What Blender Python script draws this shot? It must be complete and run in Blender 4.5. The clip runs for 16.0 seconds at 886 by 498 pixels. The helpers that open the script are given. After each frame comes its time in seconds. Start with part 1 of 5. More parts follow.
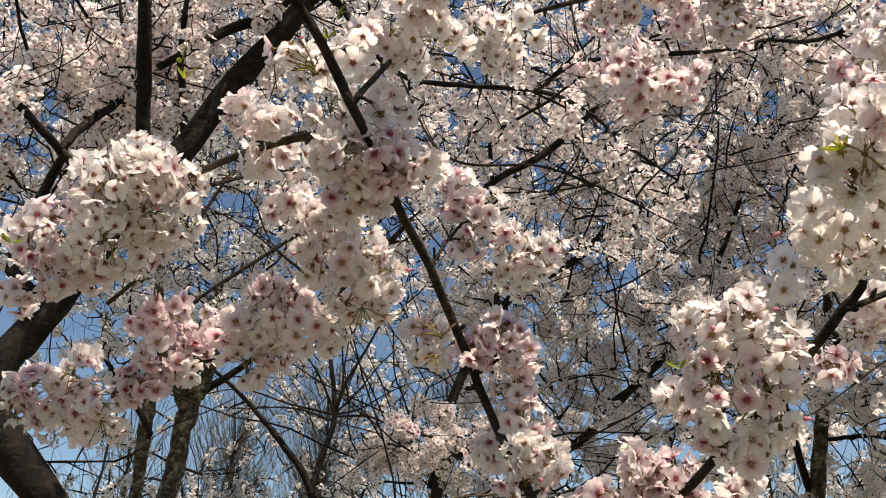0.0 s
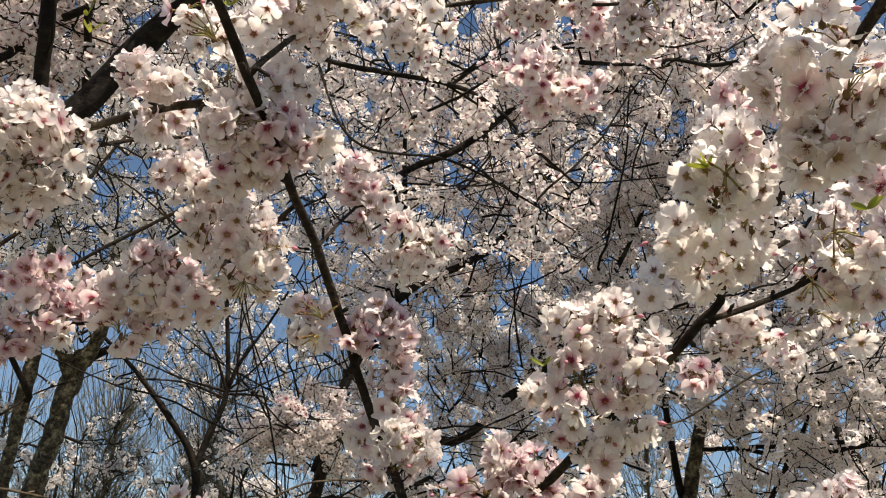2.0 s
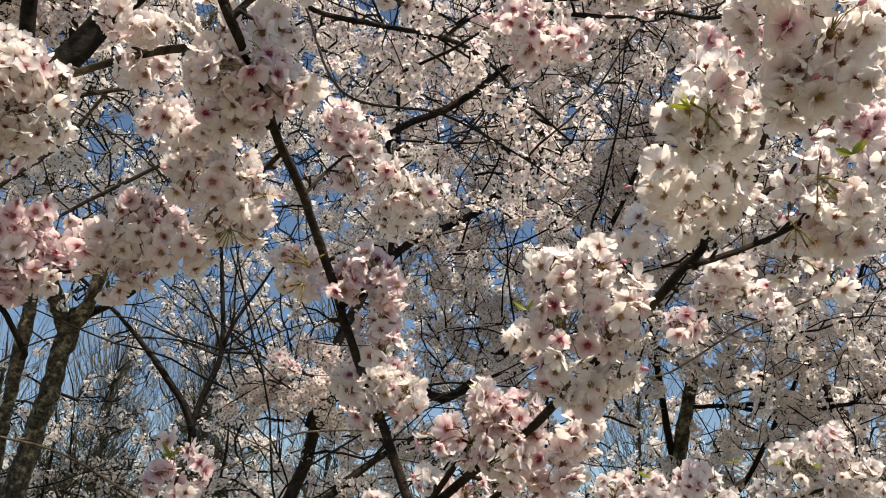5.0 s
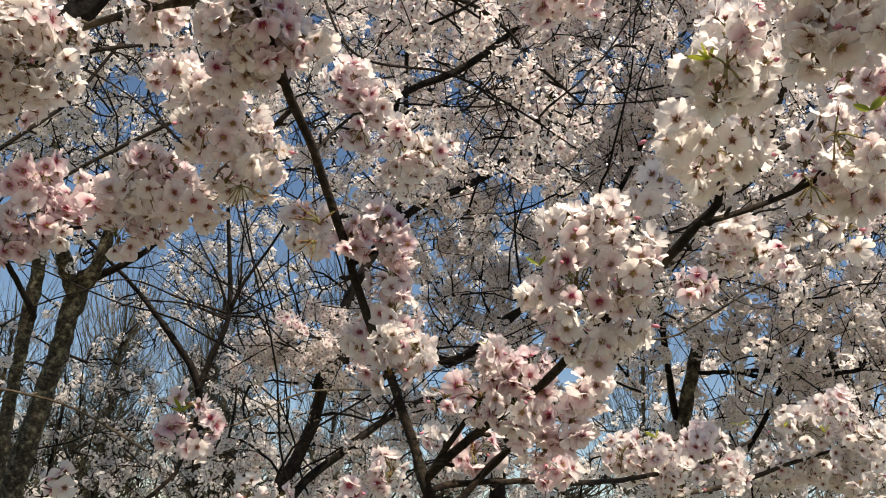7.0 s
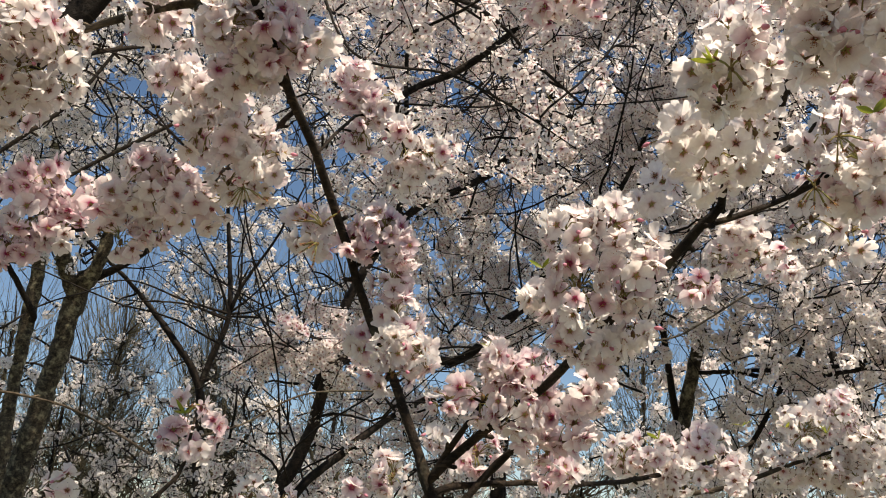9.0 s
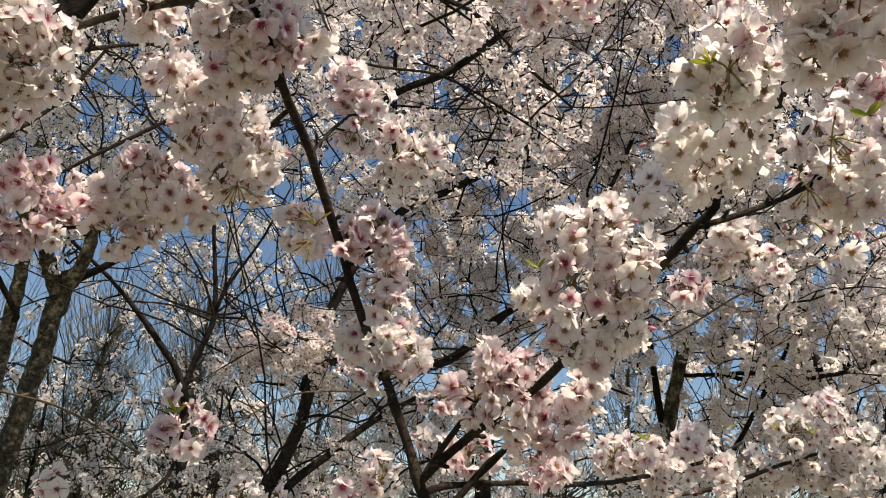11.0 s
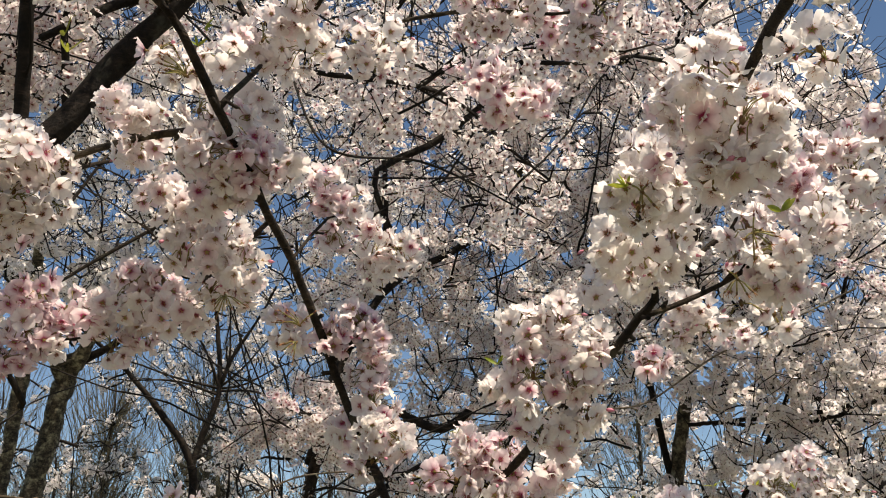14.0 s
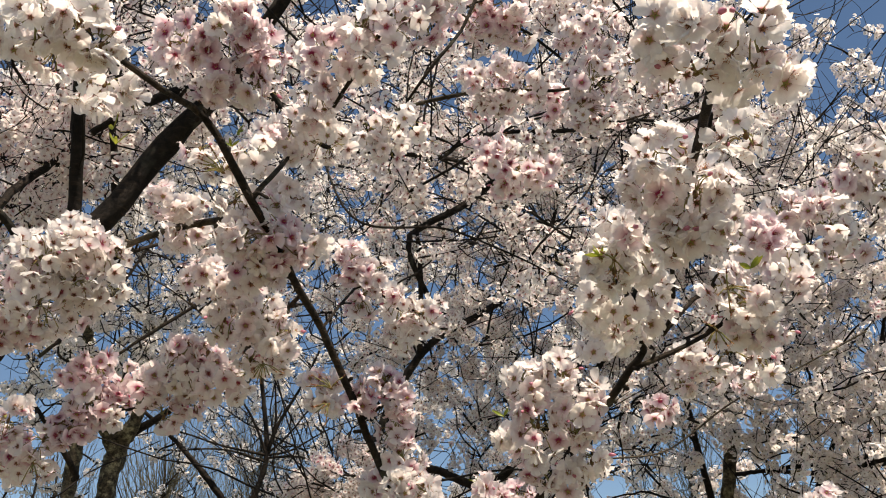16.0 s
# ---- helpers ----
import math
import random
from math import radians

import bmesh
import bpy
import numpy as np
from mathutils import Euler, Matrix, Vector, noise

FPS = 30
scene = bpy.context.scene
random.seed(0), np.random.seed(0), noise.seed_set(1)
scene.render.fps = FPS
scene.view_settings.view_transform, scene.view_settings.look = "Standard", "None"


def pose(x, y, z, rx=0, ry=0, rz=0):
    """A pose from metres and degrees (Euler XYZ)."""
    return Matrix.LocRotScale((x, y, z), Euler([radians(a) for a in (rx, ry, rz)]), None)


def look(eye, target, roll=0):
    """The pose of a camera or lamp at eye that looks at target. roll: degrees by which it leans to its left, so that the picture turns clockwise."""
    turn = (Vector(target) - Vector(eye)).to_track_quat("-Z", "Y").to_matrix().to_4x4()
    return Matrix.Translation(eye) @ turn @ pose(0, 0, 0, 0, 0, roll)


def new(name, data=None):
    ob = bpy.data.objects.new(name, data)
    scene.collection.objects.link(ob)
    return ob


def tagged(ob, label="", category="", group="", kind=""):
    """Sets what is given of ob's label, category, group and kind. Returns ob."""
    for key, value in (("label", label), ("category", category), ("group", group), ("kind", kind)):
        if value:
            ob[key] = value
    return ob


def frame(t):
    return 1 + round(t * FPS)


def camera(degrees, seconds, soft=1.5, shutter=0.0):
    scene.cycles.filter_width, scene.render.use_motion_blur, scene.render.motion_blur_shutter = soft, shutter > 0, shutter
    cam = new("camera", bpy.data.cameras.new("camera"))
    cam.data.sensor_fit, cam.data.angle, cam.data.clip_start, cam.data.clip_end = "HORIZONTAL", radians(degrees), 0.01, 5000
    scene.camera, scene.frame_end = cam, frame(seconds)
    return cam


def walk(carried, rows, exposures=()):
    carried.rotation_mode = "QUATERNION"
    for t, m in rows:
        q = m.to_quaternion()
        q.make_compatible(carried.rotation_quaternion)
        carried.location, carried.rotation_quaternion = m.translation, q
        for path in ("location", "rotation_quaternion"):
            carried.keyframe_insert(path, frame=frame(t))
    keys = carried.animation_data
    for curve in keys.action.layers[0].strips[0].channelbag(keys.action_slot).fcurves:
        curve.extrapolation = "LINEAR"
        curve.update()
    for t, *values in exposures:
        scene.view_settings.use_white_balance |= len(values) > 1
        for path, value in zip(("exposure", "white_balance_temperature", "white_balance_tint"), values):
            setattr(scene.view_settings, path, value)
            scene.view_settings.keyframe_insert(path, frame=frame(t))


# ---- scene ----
cam = camera(53.7, 16.0, soft=1.0)
METRES, EYE, TILT, LEAN, TURN = 0.42, 1.6, 24.0, 0.0, 0.0
ROWS = [
    (0.0, 0.0, 0.0, 0.0, 0.0, 0.0, -0.0),
    (0.5, 0.0278, -0.0159, 0.0108, -0.84, 0.01, -1.14),
    (1.0, 0.0455, -0.0091, -0.0112, -3.44, -0.19, -2.65),
    (1.5, 0.0606, -0.0104, -0.0128, -4.33, -0.26, -3.99),
    (2.0, 0.0826, -0.0234, -0.0084, -5.82, -0.4, -5.19),
    (2.5, 0.098, -0.022, -0.0248, -6.62, -0.81, -5.4),
    (3.0, 0.0962, -0.0175, -0.0278, -6.47, -1.01, -5.36),
    (5.5, 0.1214, -0.0294, -0.0575, -5.98, -3.93, -5.49),
    (6.0, 0.1119, -0.0251, -0.0678, -5.87, -4.88, -5.72),
    (6.5, 0.1086, -0.0213, -0.0771, -5.8, -5.06, -5.8),
    (7.0, 0.1053, -0.0198, -0.083, -5.68, -5.19, -5.75),
    (7.5, 0.1043, -0.0186, -0.0784, -5.6, -5.23, -5.73),
    (8.0, 0.0963, -0.0156, -0.079, -5.48, -5.23, -5.65),
    (8.5, 0.0913, -0.0143, -0.0842, -5.54, -5.22, -5.63),
    (9.0, 0.0957, -0.0169, -0.0765, -5.7, -5.2, -5.67),
    (11.5, 0.0629, -0.0197, -0.0893, -6.71, -4.89, -6.14),
    (12.0, 0.0631, -0.0437, -0.068, -6.75, -4.83, -6.09),
    (12.5, 0.0562, -0.0584, -0.049, -6.9, -4.78, -5.99),
    (13.0, 0.0746, -0.094, -0.0244, -6.77, -4.69, -5.9),
    (13.5, 0.1083, -0.1871, 0.0274, -6.66, -3.67, -4.95),
    (14.0, 0.1384, -0.2764, 0.079, -6.66, -1.24, -2.75),
    (14.5, 0.1669, -0.387, 0.1119, -6.26, -0.67, -1.69),
    (15.0, 0.199, -0.4777, 0.1066, -5.1, 1.68, -0.74),
    (15.5, 0.212, -0.5576, 0.1094, -4.37, 1.8, -0.42),
    (16.0, 0.2127, -0.6345, 0.1171, -3.98, 2.49, -0.16),
]
walk(cam, [(t, pose(0, 0, EYE, TILT, LEAN, TURN) @ pose(METRES * x, METRES * y, METRES * z, 90 + pitch, roll, yaw)) for t, x, y, z, yaw, pitch, roll in ROWS])

# ---- daylight: clear spring sky, high sun over the shoulder ----
SUN_ELEVATION, SUN_TURN = 61.0, 142.0       # degrees above the horizon, degrees to the right of straight ahead
world = bpy.data.worlds.new("spring_sky")
scene.world = world
world.use_nodes = True
wn, wl = world.node_tree.nodes, world.node_tree.links
sky = wn.new("ShaderNodeTexSky")
sky.sky_type, sky.sun_disc = "NISHITA", False
sky.sun_elevation, sky.sun_rotation = radians(SUN_ELEVATION), radians(SUN_TURN)
sky.air_density, sky.dust_density, sky.ozone_density = 0.85, 0.05, 4.0
clear = wn.new("ShaderNodeHueSaturation")
clear.inputs["Saturation"].default_value = 1.1
wl.new(sky.outputs["Color"], clear.inputs["Color"])
wl.new(clear.outputs["Color"], wn["Background"].inputs["Color"])
wn["Background"].inputs["Strength"].default_value = 0.066
sun = new("sun", bpy.data.lights.new("sun", "SUN"))
sun.data.energy, sun.data.angle, sun.data.color = 3.5, radians(0.53), (1.0, 0.975, 0.96)
e, a = radians(SUN_ELEVATION), radians(SUN_TURN)
toward = Vector((math.cos(e) * math.sin(a), math.cos(e) * math.cos(a), math.sin(e)))
sun.matrix_world = look(toward * 40, (0, 0, 0))
scene.view_settings.exposure = 1.08
scene.view_settings.use_white_balance = True
scene.view_settings.white_balance_temperature, scene.view_settings.white_balance_tint = 8450, 12

# ---- materials ----
def material(name):
    m = bpy.data.materials.new(name)
    m.use_nodes = True
    m.node_tree.nodes.clear()
    return m, m.node_tree.nodes, m.node_tree.links


def ramp(nodes, stops):
    r = nodes.new("ShaderNodeValToRGB")
    el = r.color_ramp.elements
    while len(el) < len(stops):
        el.new(0.5)
    for k, (at, c) in zip(el, stops):
        k.position, k.color = at, (*c, 1)
    return r


def noise_node(nodes, links, scale, detail=4.0, rough=0.6, coords="Object"):
    tc = nodes.new("ShaderNodeTexCoord")
    n = nodes.new("ShaderNodeTexNoise")
    n.inputs["Scale"].default_value, n.inputs["Detail"].default_value, n.inputs["Roughness"].default_value = scale, detail, rough
    links.new(tc.outputs[coords], n.inputs["Vector"])
    return n


def mix_colour(nodes, links, fac, one, two, mode="MIX"):
    m = nodes.new("ShaderNodeMix")
    m.data_type, m.blend_type = "RGBA", mode
    for sock, v in ((m.inputs[0], fac), (m.inputs[6], one), (m.inputs[7], two)):
        if isinstance(v, (int, float)):
            sock.default_value = v
        elif isinstance(v, tuple):
            sock.default_value = (*v, 1)
        else:
            links.new(v, sock)
    return m.outputs[2]


def petal_material(name, white, blush, throat, thin):
    """Thin petals: pale towards the rim, flushed at the throat, lit through by the sun. U of the map runs from throat to rim, V is the tone of the flower."""
    m, nodes, links = material(name)
    uv = nodes.new("ShaderNodeUVMap")
    uv.uv_map = "petal"
    sep = nodes.new("ShaderNodeSeparateXYZ")
    links.new(uv.outputs["UV"], sep.inputs[0])
    pale = ramp(nodes, [(0.0, (0.34, 0.09, 0.08)), (0.10, (0.50, 0.22, 0.20)), (0.25, tuple(0.15 * t + 0.85 * w for t, w in zip(throat, white))), (0.52, white), (1.0, white)])
    pink = ramp(nodes, [(0.0, throat), (0.15, throat), (0.33, tuple(0.42 * t + 0.58 * b for t, b in zip(throat, blush))), (0.6, blush), (1.0, tuple(0.5 * (w + b) for w, b in zip(white, blush)))])
    for r in (pale, pink):
        links.new(sep.outputs[0], r.inputs[0])
    info = nodes.new("ShaderNodeObjectInfo")
    tone = nodes.new("ShaderNodeMath")
    tone.operation = "MULTIPLY_ADD"
    links.new(info.outputs["Random"], tone.inputs[0])
    tone.inputs[1].default_value = 0.4
    links.new(sep.outputs[1], tone.inputs[2])
    steep = nodes.new("ShaderNodeMapRange")
    steep.inputs[1].default_value, steep.inputs[2].default_value = 0.36, 1.15
    links.new(tone.outputs[0], steep.inputs[0])
    base = mix_colour(nodes, links, steep.outputs[0], pale.outputs[0], pink.outputs[0])
    veins = noise_node(nodes, links, 190.0, 3.0)
    vr = ramp(nodes, [(0.3, (0.9, 0.88, 0.88)), (0.7, (1, 1, 1))])
    links.new(veins.outputs["Fac"], vr.inputs[0])
    base = mix_colour(nodes, links, 1.0, base, vr.outputs[0], "MULTIPLY")
    pr = nodes.new("ShaderNodeBsdfPrincipled")
    pr.inputs["Roughness"].default_value = 0.55
    pr.inputs["Specular IOR Level"].default_value = 0.25
    links.new(base, pr.inputs["Base Color"])
    tr = nodes.new("ShaderNodeBsdfTranslucent")
    links.new(mix_colour(nodes, links, 1.0, base, (1.0, 0.98, 0.955), "MULTIPLY"), tr.inputs["Color"])
    bump = nodes.new("ShaderNodeBump")
    bump.inputs["Strength"].default_value, bump.inputs["Distance"].default_value = 0.25, 0.002
    links.new(veins.outputs["Fac"], bump.inputs["Height"])
    links.new(bump.outputs[0], pr.inputs["Normal"])
    mx = nodes.new("ShaderNodeMixShader")
    mx.inputs[0].default_value = thin
    links.new(pr.outputs[0], mx.inputs[1])
    links.new(tr.outputs[0], mx.inputs[2])
    out = nodes.new("ShaderNodeOutputMaterial")
    links.new(mx.outputs[0], out.inputs[0])
    return m


def plain_plant(name, one, two, scale, thin=0.0, rough=0.5):
    """A small soft plant part: two close colours in a fine grain, some light let through."""
    m, nodes, links = material(name)
    n = noise_node(nodes, links, scale)
    r = ramp(nodes, [(0.35, one), (0.65, two)])
    links.new(n.outputs["Fac"], r.inputs[0])
    pr = nodes.new("ShaderNodeBsdfPrincipled")
    pr.inputs["Roughness"].default_value = rough
    pr.inputs["Specular IOR Level"].default_value = 0.25
    links.new(r.outputs[0], pr.inputs["Base Color"])
    last = pr.outputs[0]
    if thin:
        tr = nodes.new("ShaderNodeBsdfTranslucent")
        links.new(r.outputs[0], tr.inputs["Color"])
        mx = nodes.new("ShaderNodeMixShader")
        mx.inputs[0].default_value = thin
        links.new(last, mx.inputs[1])
        links.new(tr.outputs[0], mx.inputs[2])
        last = mx.outputs[0]
    out = nodes.new("ShaderNodeOutputMaterial")
    links.new(last, out.inputs[0])
    return m


def bark_material(name, dark, light, lichen, amount, scale):
    """Cherry bark: dark grain, pale raised pores in short rings, patches of grey-green lichen."""
    m, nodes, links = material(name)
    grain = noise_node(nodes, links, 60 * scale, 6.0, 0.7)
    patch = noise_node(nodes, links, 9 * scale, 4.0, 0.6)
    pores = noise_node(nodes, links, 70 * scale, 3.0, 0.6)
    squash = nodes.new("ShaderNodeMapping")
    squash.inputs["Scale"].default_value = (0.25, 0.25, 2.2)
    links.new(pores.inputs["Vector"].links[0].from_socket, squash.inputs[0])
    links.new(squash.outputs[0], pores.inputs["Vector"])
    g = ramp(nodes, [(0.3, dark), (0.72, light)])
    links.new(grain.outputs["Fac"], g.inputs[0])
    p = ramp(nodes, [(0.62 - amount, (0, 0, 0)), (0.72 - amount * 0.5, (1, 1, 1))])
    links.new(patch.outputs["Fac"], p.inputs[0])
    c = mix_colour(nodes, links, p.outputs[0], g.outputs[0], lichen)
    q = ramp(nodes, [(0.56, (0, 0, 0)), (0.66, (0.75, 0.75, 0.75))])
    links.new(pores.outputs["Fac"], q.inputs[0])
    c = mix_colour(nodes, links, q.outputs[0], c, tuple(min(1, 1.9 * v) for v in light))
    age = noise_node(nodes, links, 17 * scale, 3.0, 0.65)
    worn = ramp(nodes, [(0.36, (0.28, 0.27, 0.26)), (0.6, (1, 1, 1))])
    links.new(age.outputs["Fac"], worn.inputs[0])
    c = mix_colour(nodes, links, 1.0, c, worn.outputs[0], "MULTIPLY")
    pr = nodes.new("ShaderNodeBsdfPrincipled")
    pr.inputs["Roughness"].default_value = 0.8
    pr.inputs["Specular IOR Level"].default_value = 0.2
    links.new(c, pr.inputs["Base Color"])
    bump = nodes.new("ShaderNodeBump")
    bump.inputs["Strength"].default_value, bump.inputs["Distance"].default_value = 1.0, 0.008
    links.new(grain.outputs["Fac"], bump.inputs["Height"])
    links.new(bump.outputs[0], pr.inputs["Normal"])
    out = nodes.new("ShaderNodeOutputMaterial")
    links.new(pr.outputs[0], out.inputs[0])
    return m


PETAL = petal_material("petal", (0.948, 0.938, 0.932), (0.935, 0.80, 0.855), (0.36, 0.03, 0.115), 0.61)
STAMEN = plain_plant("stamen", (0.36, 0.09, 0.07), (0.58, 0.36, 0.12), 300.0, 0.2)
CALYX = plain_plant("calyx", (0.13, 0.028, 0.03), (0.17, 0.12, 0.035), 120.0, 0.15)
STEM = plain_plant("flower_stem", (0.26, 0.27, 0.08), (0.31, 0.22, 0.09), 80.0, 0.2)
THROAT = plain_plant("throat", (0.26, 0.02, 0.06), (0.40, 0.07, 0.11), 150.0, 0.3)
BUD = plain_plant("bud", (0.70, 0.33, 0.42), (0.62, 0.22, 0.30), 90.0, 0.3)
LEAF = plain_plant("young_leaf", (0.20, 0.27, 0.03), (0.34, 0.34, 0.06), 40.0, 0.55, 0.35)
BARK = bark_material("bark", (0.006, 0.0045, 0.0035), (0.026, 0.018, 0.013), (0.05, 0.05, 0.038), 0.03, 1.0)
BRANCH_BARK = bark_material("branch_bark", (0.008, 0.0055, 0.004), (0.050, 0.034, 0.022), (0.085, 0.08, 0.055), 0.03, 1.6)
TRUNK_BARK = bark_material("trunk_bark", (0.014, 0.011, 0.008), (0.13, 0.108, 0.075), (0.33, 0.31, 0.21), 0.12, 1.3)
PALE_BARK = bark_material("pale_bark", (0.030, 0.023, 0.015), (0.11, 0.085, 0.058), (0.28, 0.28, 0.2), 0.03, 1.0)
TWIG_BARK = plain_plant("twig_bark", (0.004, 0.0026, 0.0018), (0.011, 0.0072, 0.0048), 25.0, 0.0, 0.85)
BUD_TWIG = plain_plant("budding_twig", (0.036, 0.031, 0.017), (0.10, 0.088, 0.046), 3.0)
WOOD_TWIG = plain_plant("wood_twig", (0.030, 0.024, 0.017), (0.08, 0.064, 0.044), 3.0)
GRASS = plain_plant("grass", (0.085, 0.085, 0.045), (0.16, 0.14, 0.09), 2.0)

# ---- the ground under the trees ----
def ground_sheet():
    bm = bmesh.new()
    n = 60
    grid = []
    for i in range(n + 1):
        row = []
        for j in range(n + 1):
            u, v = 2 * i / n - 1, 2 * j / n - 1
            x, y = 1500 * u * abs(u) ** 3, 1500 * v * abs(v) ** 3
            row.append(bm.verts.new((x, y, 0.12 * noise.noise((x * 0.2, y * 0.2, 0)) - 0.1)))
        grid.append(row)
    for i in range(n):
        for j in range(n):
            bm.faces.new((grid[i][j], grid[i + 1][j], grid[i + 1][j + 1], grid[i][j + 1]))
    me = bpy.data.meshes.new("ground")
    bm.to_mesh(me)
    bm.free()
    me.materials.append(GRASS)
    return tagged(new("ground", me), "thin spring lawn strewn with fallen petals", "ground", kind="structure")


ground_sheet()


# ---- mesh kit: pieces are kept as arrays until they are linked ----
class Pile:
    """Vertices, triangles, materials and petal map of many pieces."""

    def __init__(self):
        self.v, self.f, self.m, self.uv, self.count = [], [], [], [], 0

    def add(self, v, f, m=0, uv=None, matrix=None):
        v = np.asarray(v, float)
        f = np.asarray(f, int)
        if matrix is not None:
            v = v @ matrix[:3, :3].T + matrix[:3, 3]
        self.v.append(v)
        self.f.append(f + self.count)
        self.m.append(np.full(len(f), m) if np.isscalar(m) else np.asarray(m))
        self.uv.append(np.full((len(v), 2), 0.5) if uv is None else np.asarray(uv, float))
        self.count += len(v)

    def packed(self):
        return np.concatenate(self.v), np.concatenate(self.f), np.concatenate(self.m), np.concatenate(self.uv)

    def mesh(self, name, materials, smooth=True, uvs=True):
        v, f, m, uv = self.packed()
        me = bpy.data.meshes.new(name)
        me.vertices.add(len(v))
        me.vertices.foreach_set("co", v.astype(np.float32).ravel())
        me.loops.add(3 * len(f))
        me.loops.foreach_set("vertex_index", f.astype(np.int32).ravel())
        me.polygons.add(len(f))
        me.polygons.foreach_set("loop_start", np.arange(0, 3 * len(f), 3, dtype=np.int32))
        me.polygons.foreach_set("material_index", m.astype(np.int32))
        me.polygons.foreach_set("use_smooth", np.full(len(f), smooth))
        if uvs:
            layer = me.uv_layers.new(name="petal")
            layer.data.foreach_set("uv", uv[f.ravel()].astype(np.float32).ravel())
        for k in materials:
            me.materials.append(k)
        me.update(calc_edges=True)
        me.validate()
        return me


def part(name, me, parent, label=""):
    ob = new(name, me)
    ob.parent = parent
    return tagged(ob, label)


def thing(name, place, label, category, group=""):
    ob = new(name)
    ob.location = place
    return tagged(ob, label, category, group)


def facing(direction, spin, rng):
    """Rotation that turns +z to the direction."""
    z = np.asarray(direction, float)
    z = z / np.linalg.norm(z)
    a = np.array((0, 0, 1.0)) if abs(z[2]) < 0.9 else np.array((1.0, 0, 0))
    x = np.cross(a, z)
    x /= np.linalg.norm(x)
    y = np.cross(z, x)
    c, s = math.cos(spin), math.sin(spin)
    return np.stack((c * x + s * y, -s * x + c * y, z), axis=1)


def tube(points, radii, sides=5, lumpy=0.0, rng=None):
    """A tapered round limb along smooth points."""
    p = np.asarray(points, float)
    t = np.gradient(p, axis=0)
    t /= np.linalg.norm(t, axis=1)[:, None] + 1e-9
    ref = np.array((0.31, 0.77, 0.55))
    x = np.cross(t, ref)
    x /= np.linalg.norm(x, axis=1)[:, None] + 1e-9
    y = np.cross(t, x)
    n = len(p)
    ang = np.arange(sides) * 2 * math.pi / sides
    r = np.asarray(radii, float)[:, None] * np.ones((n, sides))
    if lumpy and rng is not None:
        r = r * (1 + lumpy * rng.normal(size=(n, sides)))
    v = p[:, None, :] + r[..., None] * (np.cos(ang)[None, :, None] * x[:, None, :] + np.sin(ang)[None, :, None] * y[:, None, :])
    f = []
    for i in range(n - 1):
        for k in range(sides):
            a, b = i * sides + k, i * sides + (k + 1) % sides
            f += [(a, b, b + sides), (a, b + sides, a + sides)]
    last = (n - 1) * sides
    f += [(last, last + k, last + k + 1) for k in range(1, sides - 1)]
    f += [(0, k + 1, k) for k in range(1, sides - 1)]
    return v.reshape(-1, 3), np.array(f)


def smooth_line(points, step):
    """Catmull-Rom through control points (x, y, z, radius), sampled about every step metres."""
    q = np.asarray(points, float)
    q = np.vstack((2 * q[0] - q[1], q, 2 * q[-1] - q[-2]))
    out = []
    for i in range(1, len(q) - 2):
        n = max(2, int(np.linalg.norm(q[i + 1, :3] - q[i, :3]) / step))
        for s in np.arange(n) / n:
            out.append(0.5 * (2 * q[i] + (q[i + 1] - q[i - 1]) * s + (2 * q[i - 1] - 5 * q[i] + 4 * q[i + 1] - q[i + 2]) * s * s
                              + (3 * q[i] - q[i - 1] - 3 * q[i + 1] + q[i + 2]) * s ** 3))
    out.append(q[-2])
    return np.array(out)


# ---- one cherry flower, in four grades of fineness ----
def petal(rng, size, open_, grade):
    """One round, notched and ruffled petal along +x, cupped upward; returns vertices, triangles and the throat-to-rim value."""
    width = rng.uniform(0.40, 0.49)
    notch = rng.uniform(0.07, 0.24)
    if grade == 0:
        ts, ss = (0.30, 0.58, 0.84, 1.0), (-1, -0.5, 0, 0.5, 1)
    elif grade == 1:
        ts, ss = (0.50, 0.84, 1.0), (-1, 0, 1)
    else:
        ts, ss = (0.72, 1.0), (-1, 1)
    wide = {0.30: 0.52, 0.50: 0.82, 0.58: 0.90, 0.72: 1.0, 0.84: 1.0, 1.0: 0.66}
    curl = rng.uniform(-0.22, 0.25)
    twist = rng.normal(0, 0.12)
    lean = rng.normal(0, 0.06)
    cup = rng.uniform(0.02, 0.22)
    v, u = [(0.04, 0, 0)], [0.0]
    for t in ts:
        for s in ss:
            reach = t * (1 - (notch * math.exp(-(s / 0.3) ** 2) + 0.15 * s * s) * t ** 4)
            y = s * wide[t] * width + lean * t * t
            ruffle = rng.normal(0, 0.06) * t if grade == 0 else rng.normal(0, 0.03) * t if grade == 1 else 0
            z = open_ * t ** 1.4 * 0.6 + curl * t ** 3 * 0.5 + cup * s * s * t * wide[t] + twist * s * t + ruffle
            v.append((reach, y, z))
            u.append(reach)
    n = len(ss)
    f = [(0, 1 + k, 2 + k) for k in range(n - 1)]
    for r in range(len(ts) - 1):
        for k in range(n - 1):
            a = 1 + r * n + k
            f += [(a, a + n, a + n + 1), (a, a + n + 1, a + 1)]
    return np.array(v) * size, np.array(f), np.array(u)


